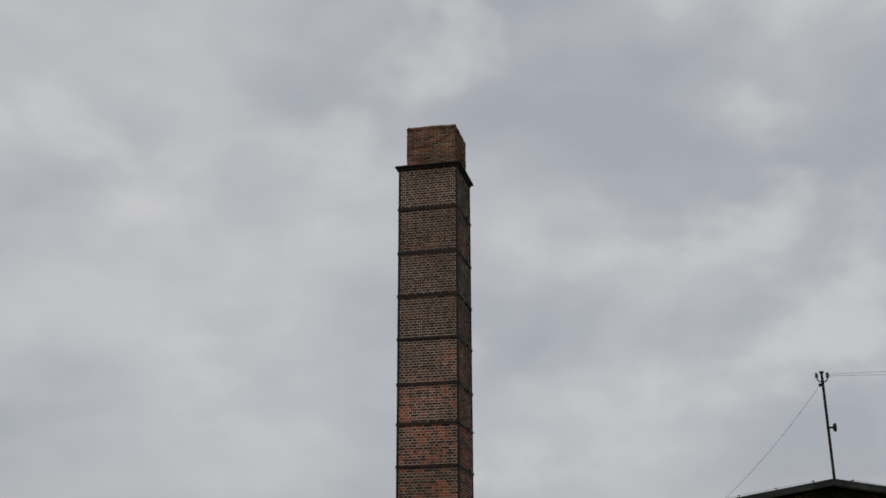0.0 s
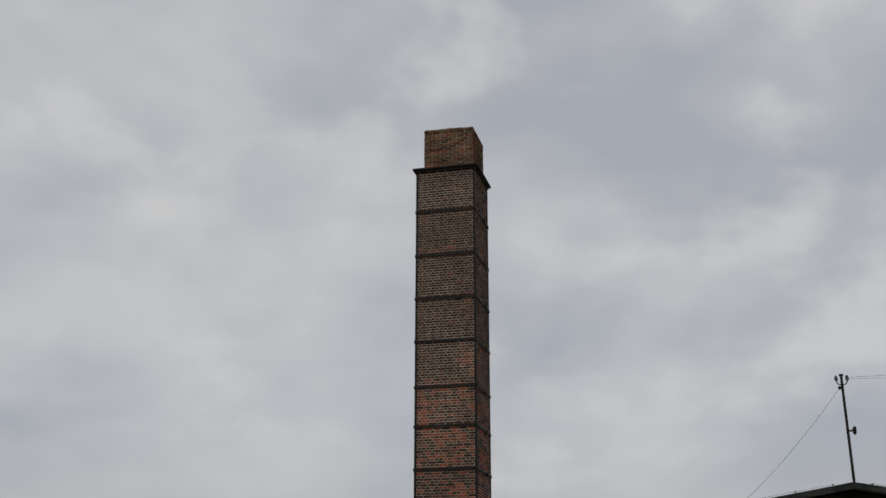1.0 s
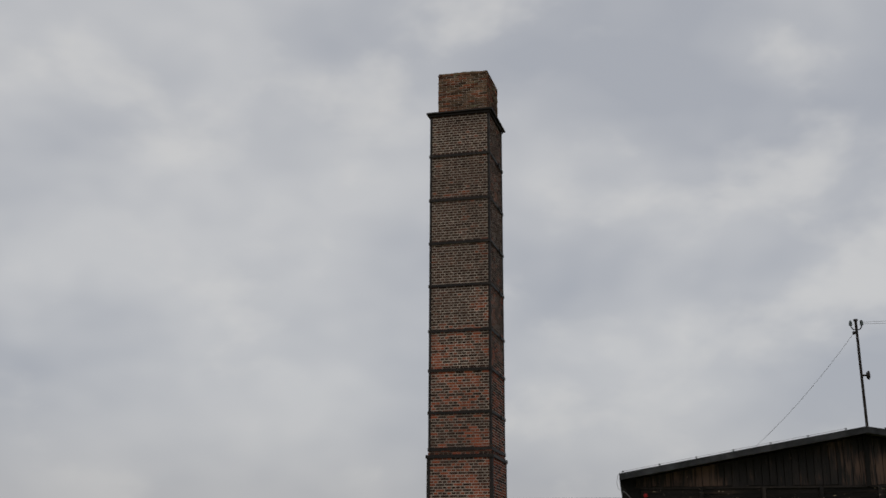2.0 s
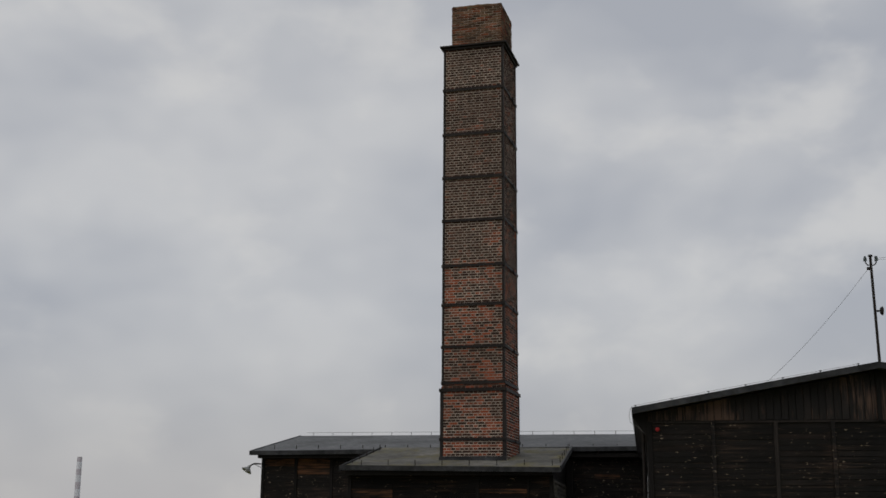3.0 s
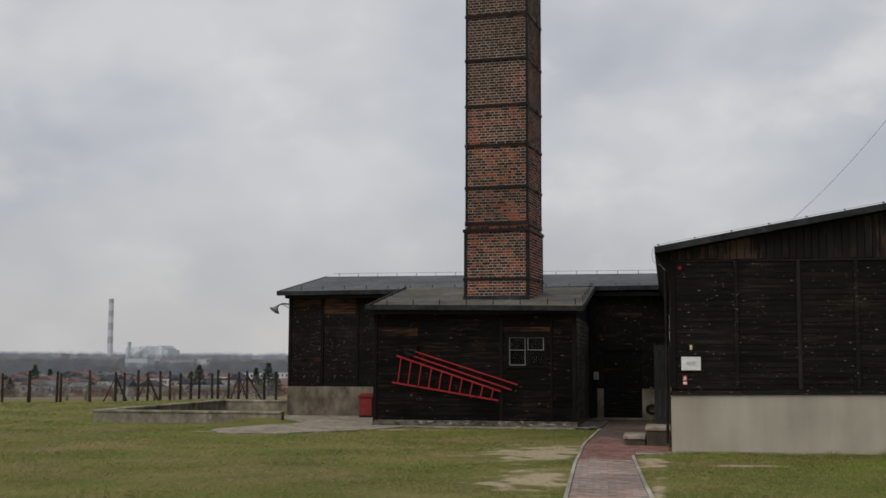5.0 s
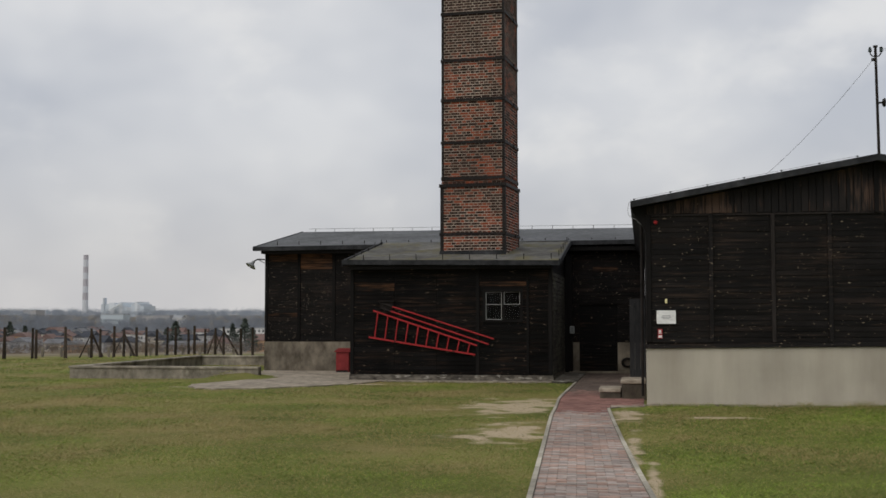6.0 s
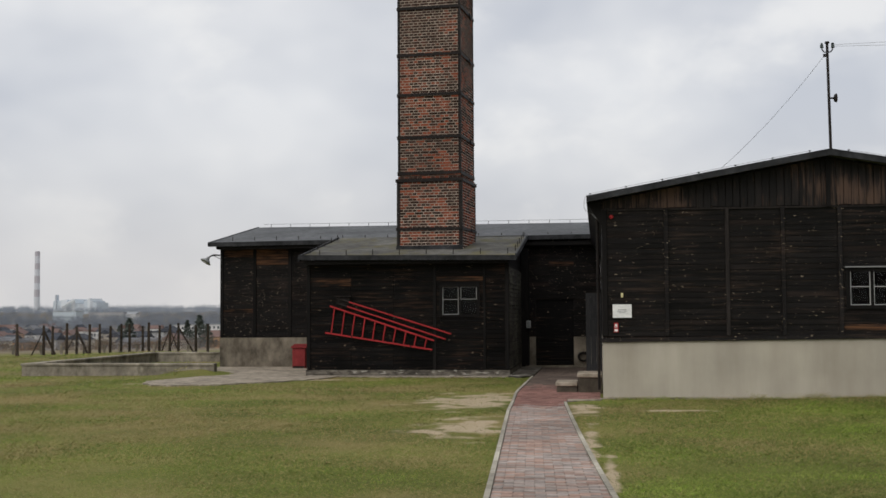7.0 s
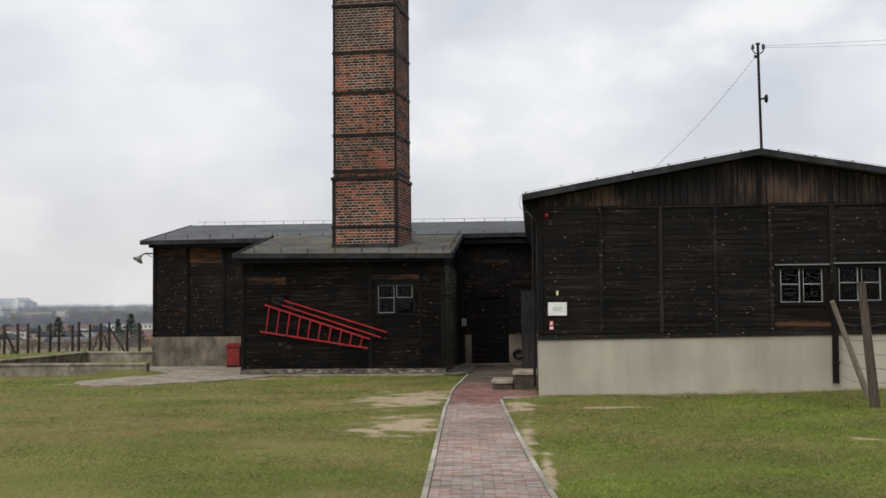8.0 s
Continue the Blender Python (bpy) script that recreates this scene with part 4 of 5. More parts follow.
def yard_door():
    d = thing("open_door", (-0.1, 26.6, 0), "grey-black plank door standing open along the barrack side", "door")
    for i in range(3):
        part("plank", box(B(), -0.30 + i * 0.115, -0.19 + i * 0.115, 26.55, 26.59, 0.12, 2.08), GREYDOOR, d)
    for z in (0.4, 1.75):
        part("ledge", box(B(), -0.30, 0.045, 26.592, 26.62, z, z + 0.12), GREYDOOR, d)
    part("hinge_post", box(B(), 0.0, 0.05, 26.62, 26.70, 0.0, 2.15), POSTWOOD, d)


GREYDOOR = material("grey_black_planks", (0.018, 0.018, 0.019), (0.045, 0.045, 0.046), 8, (5, 5, 0.5), 0.75, 0.4, vary=0.2)
yard_door()

# low cement wall round a sunken plot
def low_walls():
    for nm, a in (("low_wall", (-16.0, -10.45, 31.4, 31.65)), ("low_wall", (-16.0, -15.75, 31.65, 40.9)), ("low_wall", (-16.0, -11.85, 40.9, 41.15))):
        w = thing(nm, ((a[0] + a[1]) / 2, a[2], 0), "low weathered cement wall with a flat coping", "low wall", "plot walls")
        part("wall", box(B(), *a, -0.5, 0.255), STONE_WALL, w)
        part("coping", box(B(), a[0] - 0.03, a[1] + (0.03 if a[1] < -15 else 0), a[2] - 0.03, a[3] + 0.03, 0.258, 0.325, 0.012), STONE_WALL, w)


STONE_WALL = material("rendered_low_wall", (0.12, 0.105, 0.082), (0.37, 0.33, 0.265), 3.0, (1, 1, 0.8), 0.92, 0.6, stain=0.45, stain_scale=0.7, worn=(0.07, 0.062, 0.042), worn_stretch=(1.2, 1.2, 0.7), worn_at=0.60)
low_walls()


def apron_front(x):
    """Broken front edge of the concrete before the annex corner."""
    return float(np.interp(x, (-11.1, -10.5, -9.8, -9.1, -8.4, -7.6, -7.0, -6.7), (28.0, 26.7, 26.4, 26.7, 27.4, 28.3, 29.4, 30.4)))


def apron():
    bm = B()
    r = random.Random(2)
    front = [(x, apron_front(x) + r.uniform(-0.16, 0.16)) for x in np.arange(-11.1, -6.75, 0.11).tolist()]
    slab_profile(bm, front + [(-6.75, 30.5), (-7.78, 30.6), (-7.78, 35.9), (-11.8, 35.9), (-11.2, 33.6), (-10.45, 31.7), (-10.3, 31.3), (-10.5, 30.2), (-10.95, 28.6)], "z", -0.2, 0.03)
    structure("apron", bm, STONE, "broken pale concrete apron in the grass", "pavement")
    bm = B()
    edge = [(-7.9 + i * 0.1, 30.32 + r.uniform(-0.16, 0.16)) for i in range(56)]
    slab_profile(bm, edge + [(-2.3, 30.97), (-7.9, 30.97)], "z", -0.2, 0.02)
    structure("apron_strip", bm, STONE, "narrow crumbling concrete strip along the annex", "pavement")
    bm = B()
    slab_profile(bm, [(-2.33, 30.3), (-1.98, 30.2), (-1.70, 31.0), (-1.70, 35.9), (-2.33, 35.9)], "z", -0.2, 0.04)
    structure("passage_edge", bm, RUBBLE, "dark dirty cement edge along the passage", "pavement")
    bm = B()
    slab_profile(bm, [(-0.60, 22.2), (0.0, 22.55), (0.05, 22.88), (-0.02, 22.95), (-0.62, 22.62)], "z", -0.1, 0.02)
    structure("corner_slab", bm, STONE, "small pale concrete slab at the barrack corner", "pavement")


apron()


# ---- camp fence posts ----
def near_fence():
    f = thing("fence", (5.3, 19.4, 0), "grey leaning timber fence post with brace and wires", "fence")
    a, b = Vector((5.383, 19.40, -0.2)), Vector((5.192, 19.40, 2.06))
    bm = B()
    rod(bm, a, b, 0.085, 0.065, 10)
    part("post", bm, GREYWOOD2, f, "dark grey cracked timber post")
    part("brace", rod(B(), (5.76, 21.02, -0.08), (5.025, 20.6, 1.76), 0.058, 0.040, 9), GREYWOOD, f, "pale bare pole brace")
    for i, z in enumerate((0.45, 0.68, 0.90, 1.12, 1.36)):
        x = 5.383 - 0.191 * (z + 0.2) / 2.26
        bm = B()
        pts = [Vector((x + 0.05 + j * 0.12, 19.40 + j * 0.03, z - 0.012 * j * (3 - i) * 0.4 + 0.012 * math.sin(j * 2.1 + i))) for j in range(14)]
        for p, q in zip(pts, pts[1:]):
            rod(bm, p, q, 0.004, sides=4)
        for p in pts[1::2]:
            rod(bm, p + Vector((-0.012, 0, -0.018)), p + Vector((0.012, 0, 0.018)), 0.003, sides=3)
        pts = [Vector((x - 0.05, 19.4, z)).lerp(Vector((5.66, 22.86, z - 0.04 + 0.03 * i)), j / 8) - Vector((0, 0, 0.05 * math.sin(j / 8 * 3.14))) for j in range(9)]
        for p, q in zip(pts, pts[1:]):
            rod(bm, p, q, 0.004, sides=4)
        part("barbed_wire", bm, WIRE, f)


GREYWOOD2 = material("dark_grey_post", (0.045, 0.036, 0.03), (0.13, 0.105, 0.085), 9, (5, 5, 0.5), 0.85, 0.6)
near_fence()


def far_x(px):
    """Slope x / y of a bearing across the left of the view."""
    return -0.558 + 0.000531 * px


# way, reach and thickness of the slanting braces at some posts
BRACES = {130: ((-1, 1.0, 0.05), (1, 0.95, 0.09)), 188: ((-1, 0.95, 0.05), (1, 0.95, 0.10)), 349: ((-1, 0.7, 0.06), (1, 0.75, 0.05)), 364: ((-1, 0.9, 0.05), (1, 1.3, 0.08))}


def far_fence():
    fence = thing("fence", (-40, 83, -1.7), "far double row of dark timber fence posts with barbed wire", "fence")
    prev = {}
    for i, px in enumerate((-180, -130, -80, -30, 22, 29, 83, 130, 145, 170, 188, 211, 228, 246, 265, 280, 303, 313, 331, 349, 364, 394, 414)):
        row = 0 if i % 2 else 1
        y = 78 + 6 * row + 0.012 * px
        x = far_x(px) * y
        z = ground_z(x, y)
        h = 2.3 + 0.12 * math.sin(i * 2.3)
        part("post", rod(B(), (x, y, z - 0.2), (x + 0.03 * math.sin(i * 5), y, z + h), 0.15 if px in (-130, -30, 83) else 0.11, 0.09, 7), FENCEWOOD, fence)
        for s, reach, thick in BRACES.get(px, ()):
            part("brace", rod(B(), (x + s * reach, y, z), (x, y, z + h * 0.86), thick, thick * 0.8, 6), FENCEWOOD, fence)
        if row in prev:
            bm = B()
            for k in range(5):
                rod(bm, prev[row] + Vector((0, 0, 0.35 + k * 0.4)), Vector((x, y, z + 0.35 + k * 0.4)), 0.008, sides=3)
            part("barbed_wire", bm, WIRE, fence)
        prev[row] = Vector((x, y, z))
    # short concrete stubs of an outer fence
    for px in (40, 75, 125, 160, 200, 235, 262, 292, 322, 345, 380):
        y = 88.0
        x = far_x(px) * y
        z = ground_z(x, y)
        part("stub", box(B(), x - 0.08, x + 0.08, y, y + 0.16, z - 0.2, z + 0.75), OLDCEMENT, fence)


far_fence()

# ---- town in the valley ----
ROOFS = [plain(n, c, 0.85) for n, c in (("grey_roof", (0.17, 0.175, 0.185)), ("red_roof", (0.165, 0.112, 0.10)), ("pale_roof", (0.30, 0.31, 0.32)), ("slate_roof", (0.055, 0.06, 0.072)))]
# the last, pale blue, is white cladding with haze tinted in
RENDERS = [plain(n, c, 0.9) for n, c in (("white_render", (0.60, 0.60, 0.59)), ("cream_render", (0.50, 0.455, 0.38)), ("grey_render", (0.38, 0.38, 0.38)), ("orange_render", (0.42, 0.27, 0.17)), ("hazed_white_cladding", (0.46, 0.52, 0.56)))]
DARKGLASS = plain("far_panes", (0.08, 0.09, 0.10), 0.3)


def house(px, y, w, d, h, roof_h, wall_i, roof_i, turn, name="house", label="", z=None, cols=3, storeys=1):
    x = far_x(px) * y
    base = ground_z(x, y) if z is None else z
    t = thing(name, (x, y, base), label or "distant plastered town house with a pitched roof", "house", "town houses")
    part("wall", box(B(), x - w / 2, x + w / 2, y - d / 2, y + d / 2, base - 1, base + h), RENDERS[wall_i], t)
    bm = B()
    e = 0.4
    if roof_h > 0:
        slab_profile(bm, [(x - w / 2 - e, base + h), (x + w / 2 + e, base + h), (x, base + h + roof_h)], "y", y - d / 2 - e, y + d / 2 + e) if turn else \
            slab_profile(bm, [(y - d / 2 - e, base + h), (y + d / 2 + e, base + h), (y, base + h + roof_h)], "x", x - w / 2 - e, x + w / 2 + e)
    else:
        box(bm, x - w / 2 - e, x + w / 2 + e, y - d / 2 - e, y + d / 2 + e, base + h, base + h + 0.6)
    part("roof", bm, ROOFS[roof_i], t)
    for s in range(storeys):
        for c in range(cols):
            cx = x - w / 2 + (c + 0.5) * w / cols
            zc = base + h * (s + 0.55) / storeys
            hw, hh = min(0.6, w / cols * 0.28), min(1.2, h / storeys * 0.22)
            part("window", box(B(), cx - hw, cx + hw, y - d / 2 - 0.06, y - d / 2, zc - hh, zc + hh), DARKGLASS, t)
    return t


def zpx(y_px, px, y):
    """Height that shows a given way under the level line at that distance."""
    return 1.65 + y * math.hypot(1, far_x(px)) * (558 - y_px) / 2097


hr = random.Random(11)
house(350, 600, 13, 12, 4.5, 4.5, 0, 3, True, label="white gabled house with dark slate roof", cols=2)
house(333, 560, 7, 9, 6.5, 0, 2, 3, True, label="grey house with a dark flat roof", cols=2)
house(305, 490, 17, 9, 3.0, 2.2, 2, 0, False, label="long grey shed with a pale roof", cols=4)
house(384, 760, 19, 10, 8, 0, 0, 2, False, "apartment_building", "white flat-roofed apartment block", None, 8, 2)
house(418, 800, 18, 10, 8, 0, 0, 2, False, "apartment_building", "white flat-roofed apartment block", None, 6, 2)
house(6, 560, 11, 9, 6, 2.0, 3, 1, True, label="orange plastered house with red roof", storeys=2)
house(172, 1400, 30, 20, 16, 0, 4, 2, False, "warehouse", "long white warehouse with a flat roof", None, 10)
house(24, 1900, 24, 30, 16, 0, 2, 2, False, "warehouse", "grey industrial hall with a flat roof", None, 8)
house(246, 1700, 55, 30, 11, 0, 2, 2, False, "warehouse", "low grey warehouse with a flat roof", None, 9)
house(285, 1600, 14, 14, 10, 3, 0, 2, False, label="white house among the woods")
for i in range(95):
    px = hr.uniform(-170, 425)
    y = 480 * (950 / 480) ** hr.random()
    house(px, y, hr.uniform(5, 10), hr.uniform(8, 10), hr.uniform(3, 5.5), hr.uniform(1.8, 3.2), hr.choice((0, 0, 1, 1, 2, 3)), hr.choice((0, 1, 1, 1, 3, 3)), hr.random() < 0.6,
          cols=hr.choice((2, 3, 4)))


def power_station():
    y = 2330.0
    t = thing("power_station", (far_x(185) * y, y, 8), "pale power station on the skyline, tinted blue-grey with painted haze", "power station")
    for x0, x1, top, mat_p in ((146, 160, 533, 4), (160, 170, 531, 0), (170, 178, 535, 1), (178, 184, 530, 0), (184, 192, 537, 4), (192, 200, 538, 2), (200, 206, 533, 1), (206, 211, 529, 0), (211, 216, 533, 2), (216, 222, 536, 4)):
        bm = B()
        box(bm, far_x(x0) * y, far_x(x1) * y, y, y + 60, 0, zpx(top, x0, y))
        part("hall", bm, POWER[mat_p % 3], t)
    bm = B()
    box(bm, far_x(150.0) * y, far_x(152.2) * y, y - 3, y + 10, 0, zpx(523, 150, y))
    part("tower", bm, POWER[2], t)
    part("conveyor", beam(B(), (far_x(163) * y, y - 8, zpx(543, 163, y)), (far_x(186) * y, y - 8, zpx(531, 186, y)), 5, 4), POWER[0], t)
    c = thing("tall_stack", (far_x(117) * y, y, 8), "very tall pale chimney with red bands dulled by painted haze", "chimney")
    zs = [0.0] + [zpx(p, 117, y) for p in (526, 514, 503, 491, 480, 470, 458, 450)]
    for i, (a, b) in enumerate(zip(zs, zs[1:])):
        x = far_x(117) * y
        part("stack_band", rod(B(), (x, y, a), (x, y, b), 6.2 - 1.2 * a / 140, 6.2 - 1.2 * b / 140, 18), STACK[i % 2], c)


# blue-grey of distance haze is painted into the halls and stack bands
POWER = [plain(n, c, 0.9) for n, c in (("hazed_pale_cladding", (0.66, 0.70, 0.73)), ("hazed_blue_cladding", (0.55, 0.61, 0.66)), ("hazed_grey_cladding", (0.50, 0.54, 0.58)))]
STACK = [plain("hazed_pale_stack", (0.56, 0.585, 0.62), 0.9), plain("hazed_red_stack", (0.43, 0.415, 0.45), 0.9)]
power_station()


def woods(name, label, count, near, far, height, mat_t, seed, spread, lean=0.55, sink=0.0):
    """Bare crowns far off: each a thin trunk and a loose ball of short twigs and scraps."""
    g = np.random.default_rng(seed)
    blocks = []
    for _ in range(count):
        y = near * (far / near) ** g.random()
        px = g.uniform(*spread)
        x = far_x(px) * y
        z = ground_z(x, y) - sink
        h = height * g.uniform(0.6, 1.25)
        r = h * g.uniform(0.30, lean)
        blocks.append(np.array([(x - 0.015 * h, y, z - 1), (x + 0.015 * h, y, z - 1), (x, y, z + h * 0.8)]))
        c = g.normal(size=(180, 1, 3)) * (r * 0.46, r * 0.46, h * 0.20) + (x, y, z + h * 0.52)
        blocks.append((c + g.normal(size=(180, 3, 3)) * r * 0.054).reshape(-1, 3))
    verts = np.concatenate(blocks).tolist()
    faces = np.arange(len(verts)).reshape(-1, 3).tolist()
    me = bpy.data.meshes.new(name)
    me.from_pydata(verts, [], faces)
    me.materials.append(mat_t)
    tagged(new(name, me), label, "trees", kind="stuff")


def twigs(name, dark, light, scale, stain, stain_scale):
    """Bare twigs far off: one fixed normal shades every scrap alike."""
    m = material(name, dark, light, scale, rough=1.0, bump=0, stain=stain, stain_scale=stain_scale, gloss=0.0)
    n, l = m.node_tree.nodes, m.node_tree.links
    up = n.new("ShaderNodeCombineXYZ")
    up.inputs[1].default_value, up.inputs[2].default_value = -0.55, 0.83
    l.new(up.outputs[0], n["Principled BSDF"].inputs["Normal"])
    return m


# haze is put into these colours: paler and bluer the farther the trees
TWIGS_FAR_HAZED = twigs("far_hazed_woods", (0.26, 0.295, 0.345), (0.33, 0.365, 0.41), 0.02, 0.12, 0.006)
TWIGS_MID_HAZED = twigs("hazed_bare_woods", (0.160, 0.178, 0.208), (0.245, 0.265, 0.295), 0.03, 0.30, 0.012)
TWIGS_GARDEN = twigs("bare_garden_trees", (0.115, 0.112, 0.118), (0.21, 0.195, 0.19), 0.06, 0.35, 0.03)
TWIGS_NEAR = twigs("brown_scrub", (0.12, 0.092, 0.070), (0.22, 0.165, 0.115), 0.2, 0.35, 0.05)
woods("skyline_woods", "bare woods on the skyline in haze-painted blue-grey", 1500, 2000, 3500, 16, TWIGS_FAR_HAZED, 1, (-240, 470))
woods("valley_woods", "bare winter woods in the valley, greyed by painted haze", 1700, 900, 2000, 12, TWIGS_MID_HAZED, 2, (-240, 470))
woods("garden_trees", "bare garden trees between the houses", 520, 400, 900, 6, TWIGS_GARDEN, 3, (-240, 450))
woods("scrub", "brown bare scrub behind the fence", 420, 100, 200, 1.05, TWIGS_NEAR, 4, (-240, 450), 0.8)
woods("tall_trees", "tall bare trees standing above the skyline", 16, 1800, 1950, 19, TWIGS_FAR_HAZED, 5, (2, 13), 0.45)


def conifer(px, y, h, base):
    x = far_x(px) * y
    t = thing("conifer", (x, y, base), "dark green conifer standing behind the fence", "tree", "conifers")
    part("trunk", rod(B(), (x, y, base - 0.5), (x, y, base + h), h * 0.03, 0.01, 7), FENCEWOOD, t)
    g = random.Random(int(px))
    verts, faces = [], []
    for i in range(900):
        k = g.random() ** 0.7
        r = h * 0.52 * (1.02 - k) * g.uniform(0.35, 1.0) * (1 + 0.25 * math.sin(k * 40))
        a = g.uniform(0, 6.283)
        p = Vector((x + r * 0.9 * math.cos(a), y + r * 0.9 * math.sin(a), base + h * (0.06 + 0.94 * k) - r * 0.15))
        n = len(verts)
        for j in range(3):
            verts.append(tuple(p + Vector((g.gauss(0, 1), g.gauss(0, 1), g.gauss(0, 0.6))) * h * 0.04))
        faces.append((n, n + 1, n + 2))
    me = bpy.data.meshes.new("crown")
    me.from_pydata(verts, [], faces)
    me.materials.append(NEEDLES)
    under(new("crown", me), t)


NEEDLES = material("needles", (0.055, 0.070, 0.062), (0.105, 0.125, 0.10), 1.5, rough=0.9, bump=0, island=True, vary=0.3)
for px, y, h in ((-66, 430, 8.5), (-20, 620, 13.0), (279, 500, 13.5), (400, 520, 14.5), (379, 580, 12.0), (413, 480, 11.0), (8, 600, 11.0), (262, 640, 9.0)):
    conifer(px, y, h, ground_z(far_x(px) * y, y))


# ---- grass ----
def bare_here(x, y):
    return any(((x - a) / rx) ** 2 + ((y - b) / ry) ** 2 < 0.75 + 0.9 * noise.noise((x * 1.7, y * 1.7, 7.0)) for a, b, rx, ry in BARE)


def blocked(x, y):
    return (path_left(y) - 0.09 < x < path_right(y) + 0.09) or (x > -0.9 and y > 22.86) or (y > 30.3 + 0.12 * math.sin(x * 7.0) and x > -7.9) or (x > -1.8 and y > 21.7 and x < 0.05) \
        or (-11.05 < x < -6.7 and y > apron_front(x) + 0.15 * math.sin(x * 9.0) + 0.1 * math.sin(x * 23.0)) or (-16.1 < x < -11.8 and 31.3 < y < 31.7)


TUFTS = ((0.75, 17.0, 0.28), (0.45, 16.6, 0.15), (2.9, 22.3, 0.35), (3.9, 22.4, 0.3), (1.7, 15.4, 0.12), (-0.35, 16.9, 0.10), (2.2, 13.4, 0.12))


def grass():
    g = np.random.default_rng(9)
    verts, faces = [], []
    for y0, y1, density, hgt, wid in ((9.6, 13, 2300, 0.021, 0.007), (13, 18, 1300, 0.024, 0.009), (18, 24, 650, 0.028, 0.012), (24, 32, 280, 0.034, 0.016), (32, 60, 50, 0.05, 0.03)):
        xa, xb = -0.60 * y1, min(0.36 * y1, 8.0)
        n = int((xb - xa) * (y1 - y0) * density)
        px, py = g.uniform(xa, xb, n), g.uniform(y0, y1, n)
        for x, y in zip(px, py):
            if x < -0.60 * y or x > 0.36 * y or blocked(x, y):
                continue
            if bare_here(x, y) and g.random() < 0.86:
                continue
            lush = (0.95 if x > 0.3 else 0.72) + 0.6 * noise.noise((x * 0.5, y * 0.5, 0.0)) + 0.35 * noise.noise((x * 2.1, y * 2.1, 3.0))
            if g.random() > 0.55 + 0.6 * lush:
                continue
            h = hgt * max(0.45, lush + 0.3) * g.uniform(0.6, 1.4)
            if -11.6 < x < -10.0 and 30.3 < y < 31.4:
                h *= 2.5
            if x > 0.3:
                h *= 1.1 + 1.3 * (y > 22.5)
            for tx, ty, tr in TUFTS:
                if (x - tx) ** 2 + (y - ty) ** 2 / 4 < tr * tr * g.uniform(0.3, 1.4):
                    h *= 1.8
            a = g.uniform(0, 6.283)
            c, s = math.cos(a) * wid / 2, math.sin(a) * wid / 2
            z = ground_z(x, y) - 0.002
            k = len(verts)
            verts += [(x - c, y - s, z), (x + c, y + s, z), (x + g.normal() * h * 1.5, y + g.normal() * h * 1.2, z + h * 0.75)]
            faces.append((k, k + 1, k + 2))
    me = bpy.data.meshes.new("grass")
    me.from_pydata(verts, [], faces)
    me.materials.append(BLADES)
    tagged(new("grass", me), "short green and straw-coloured early spring grass blades", "grass", kind="stuff")


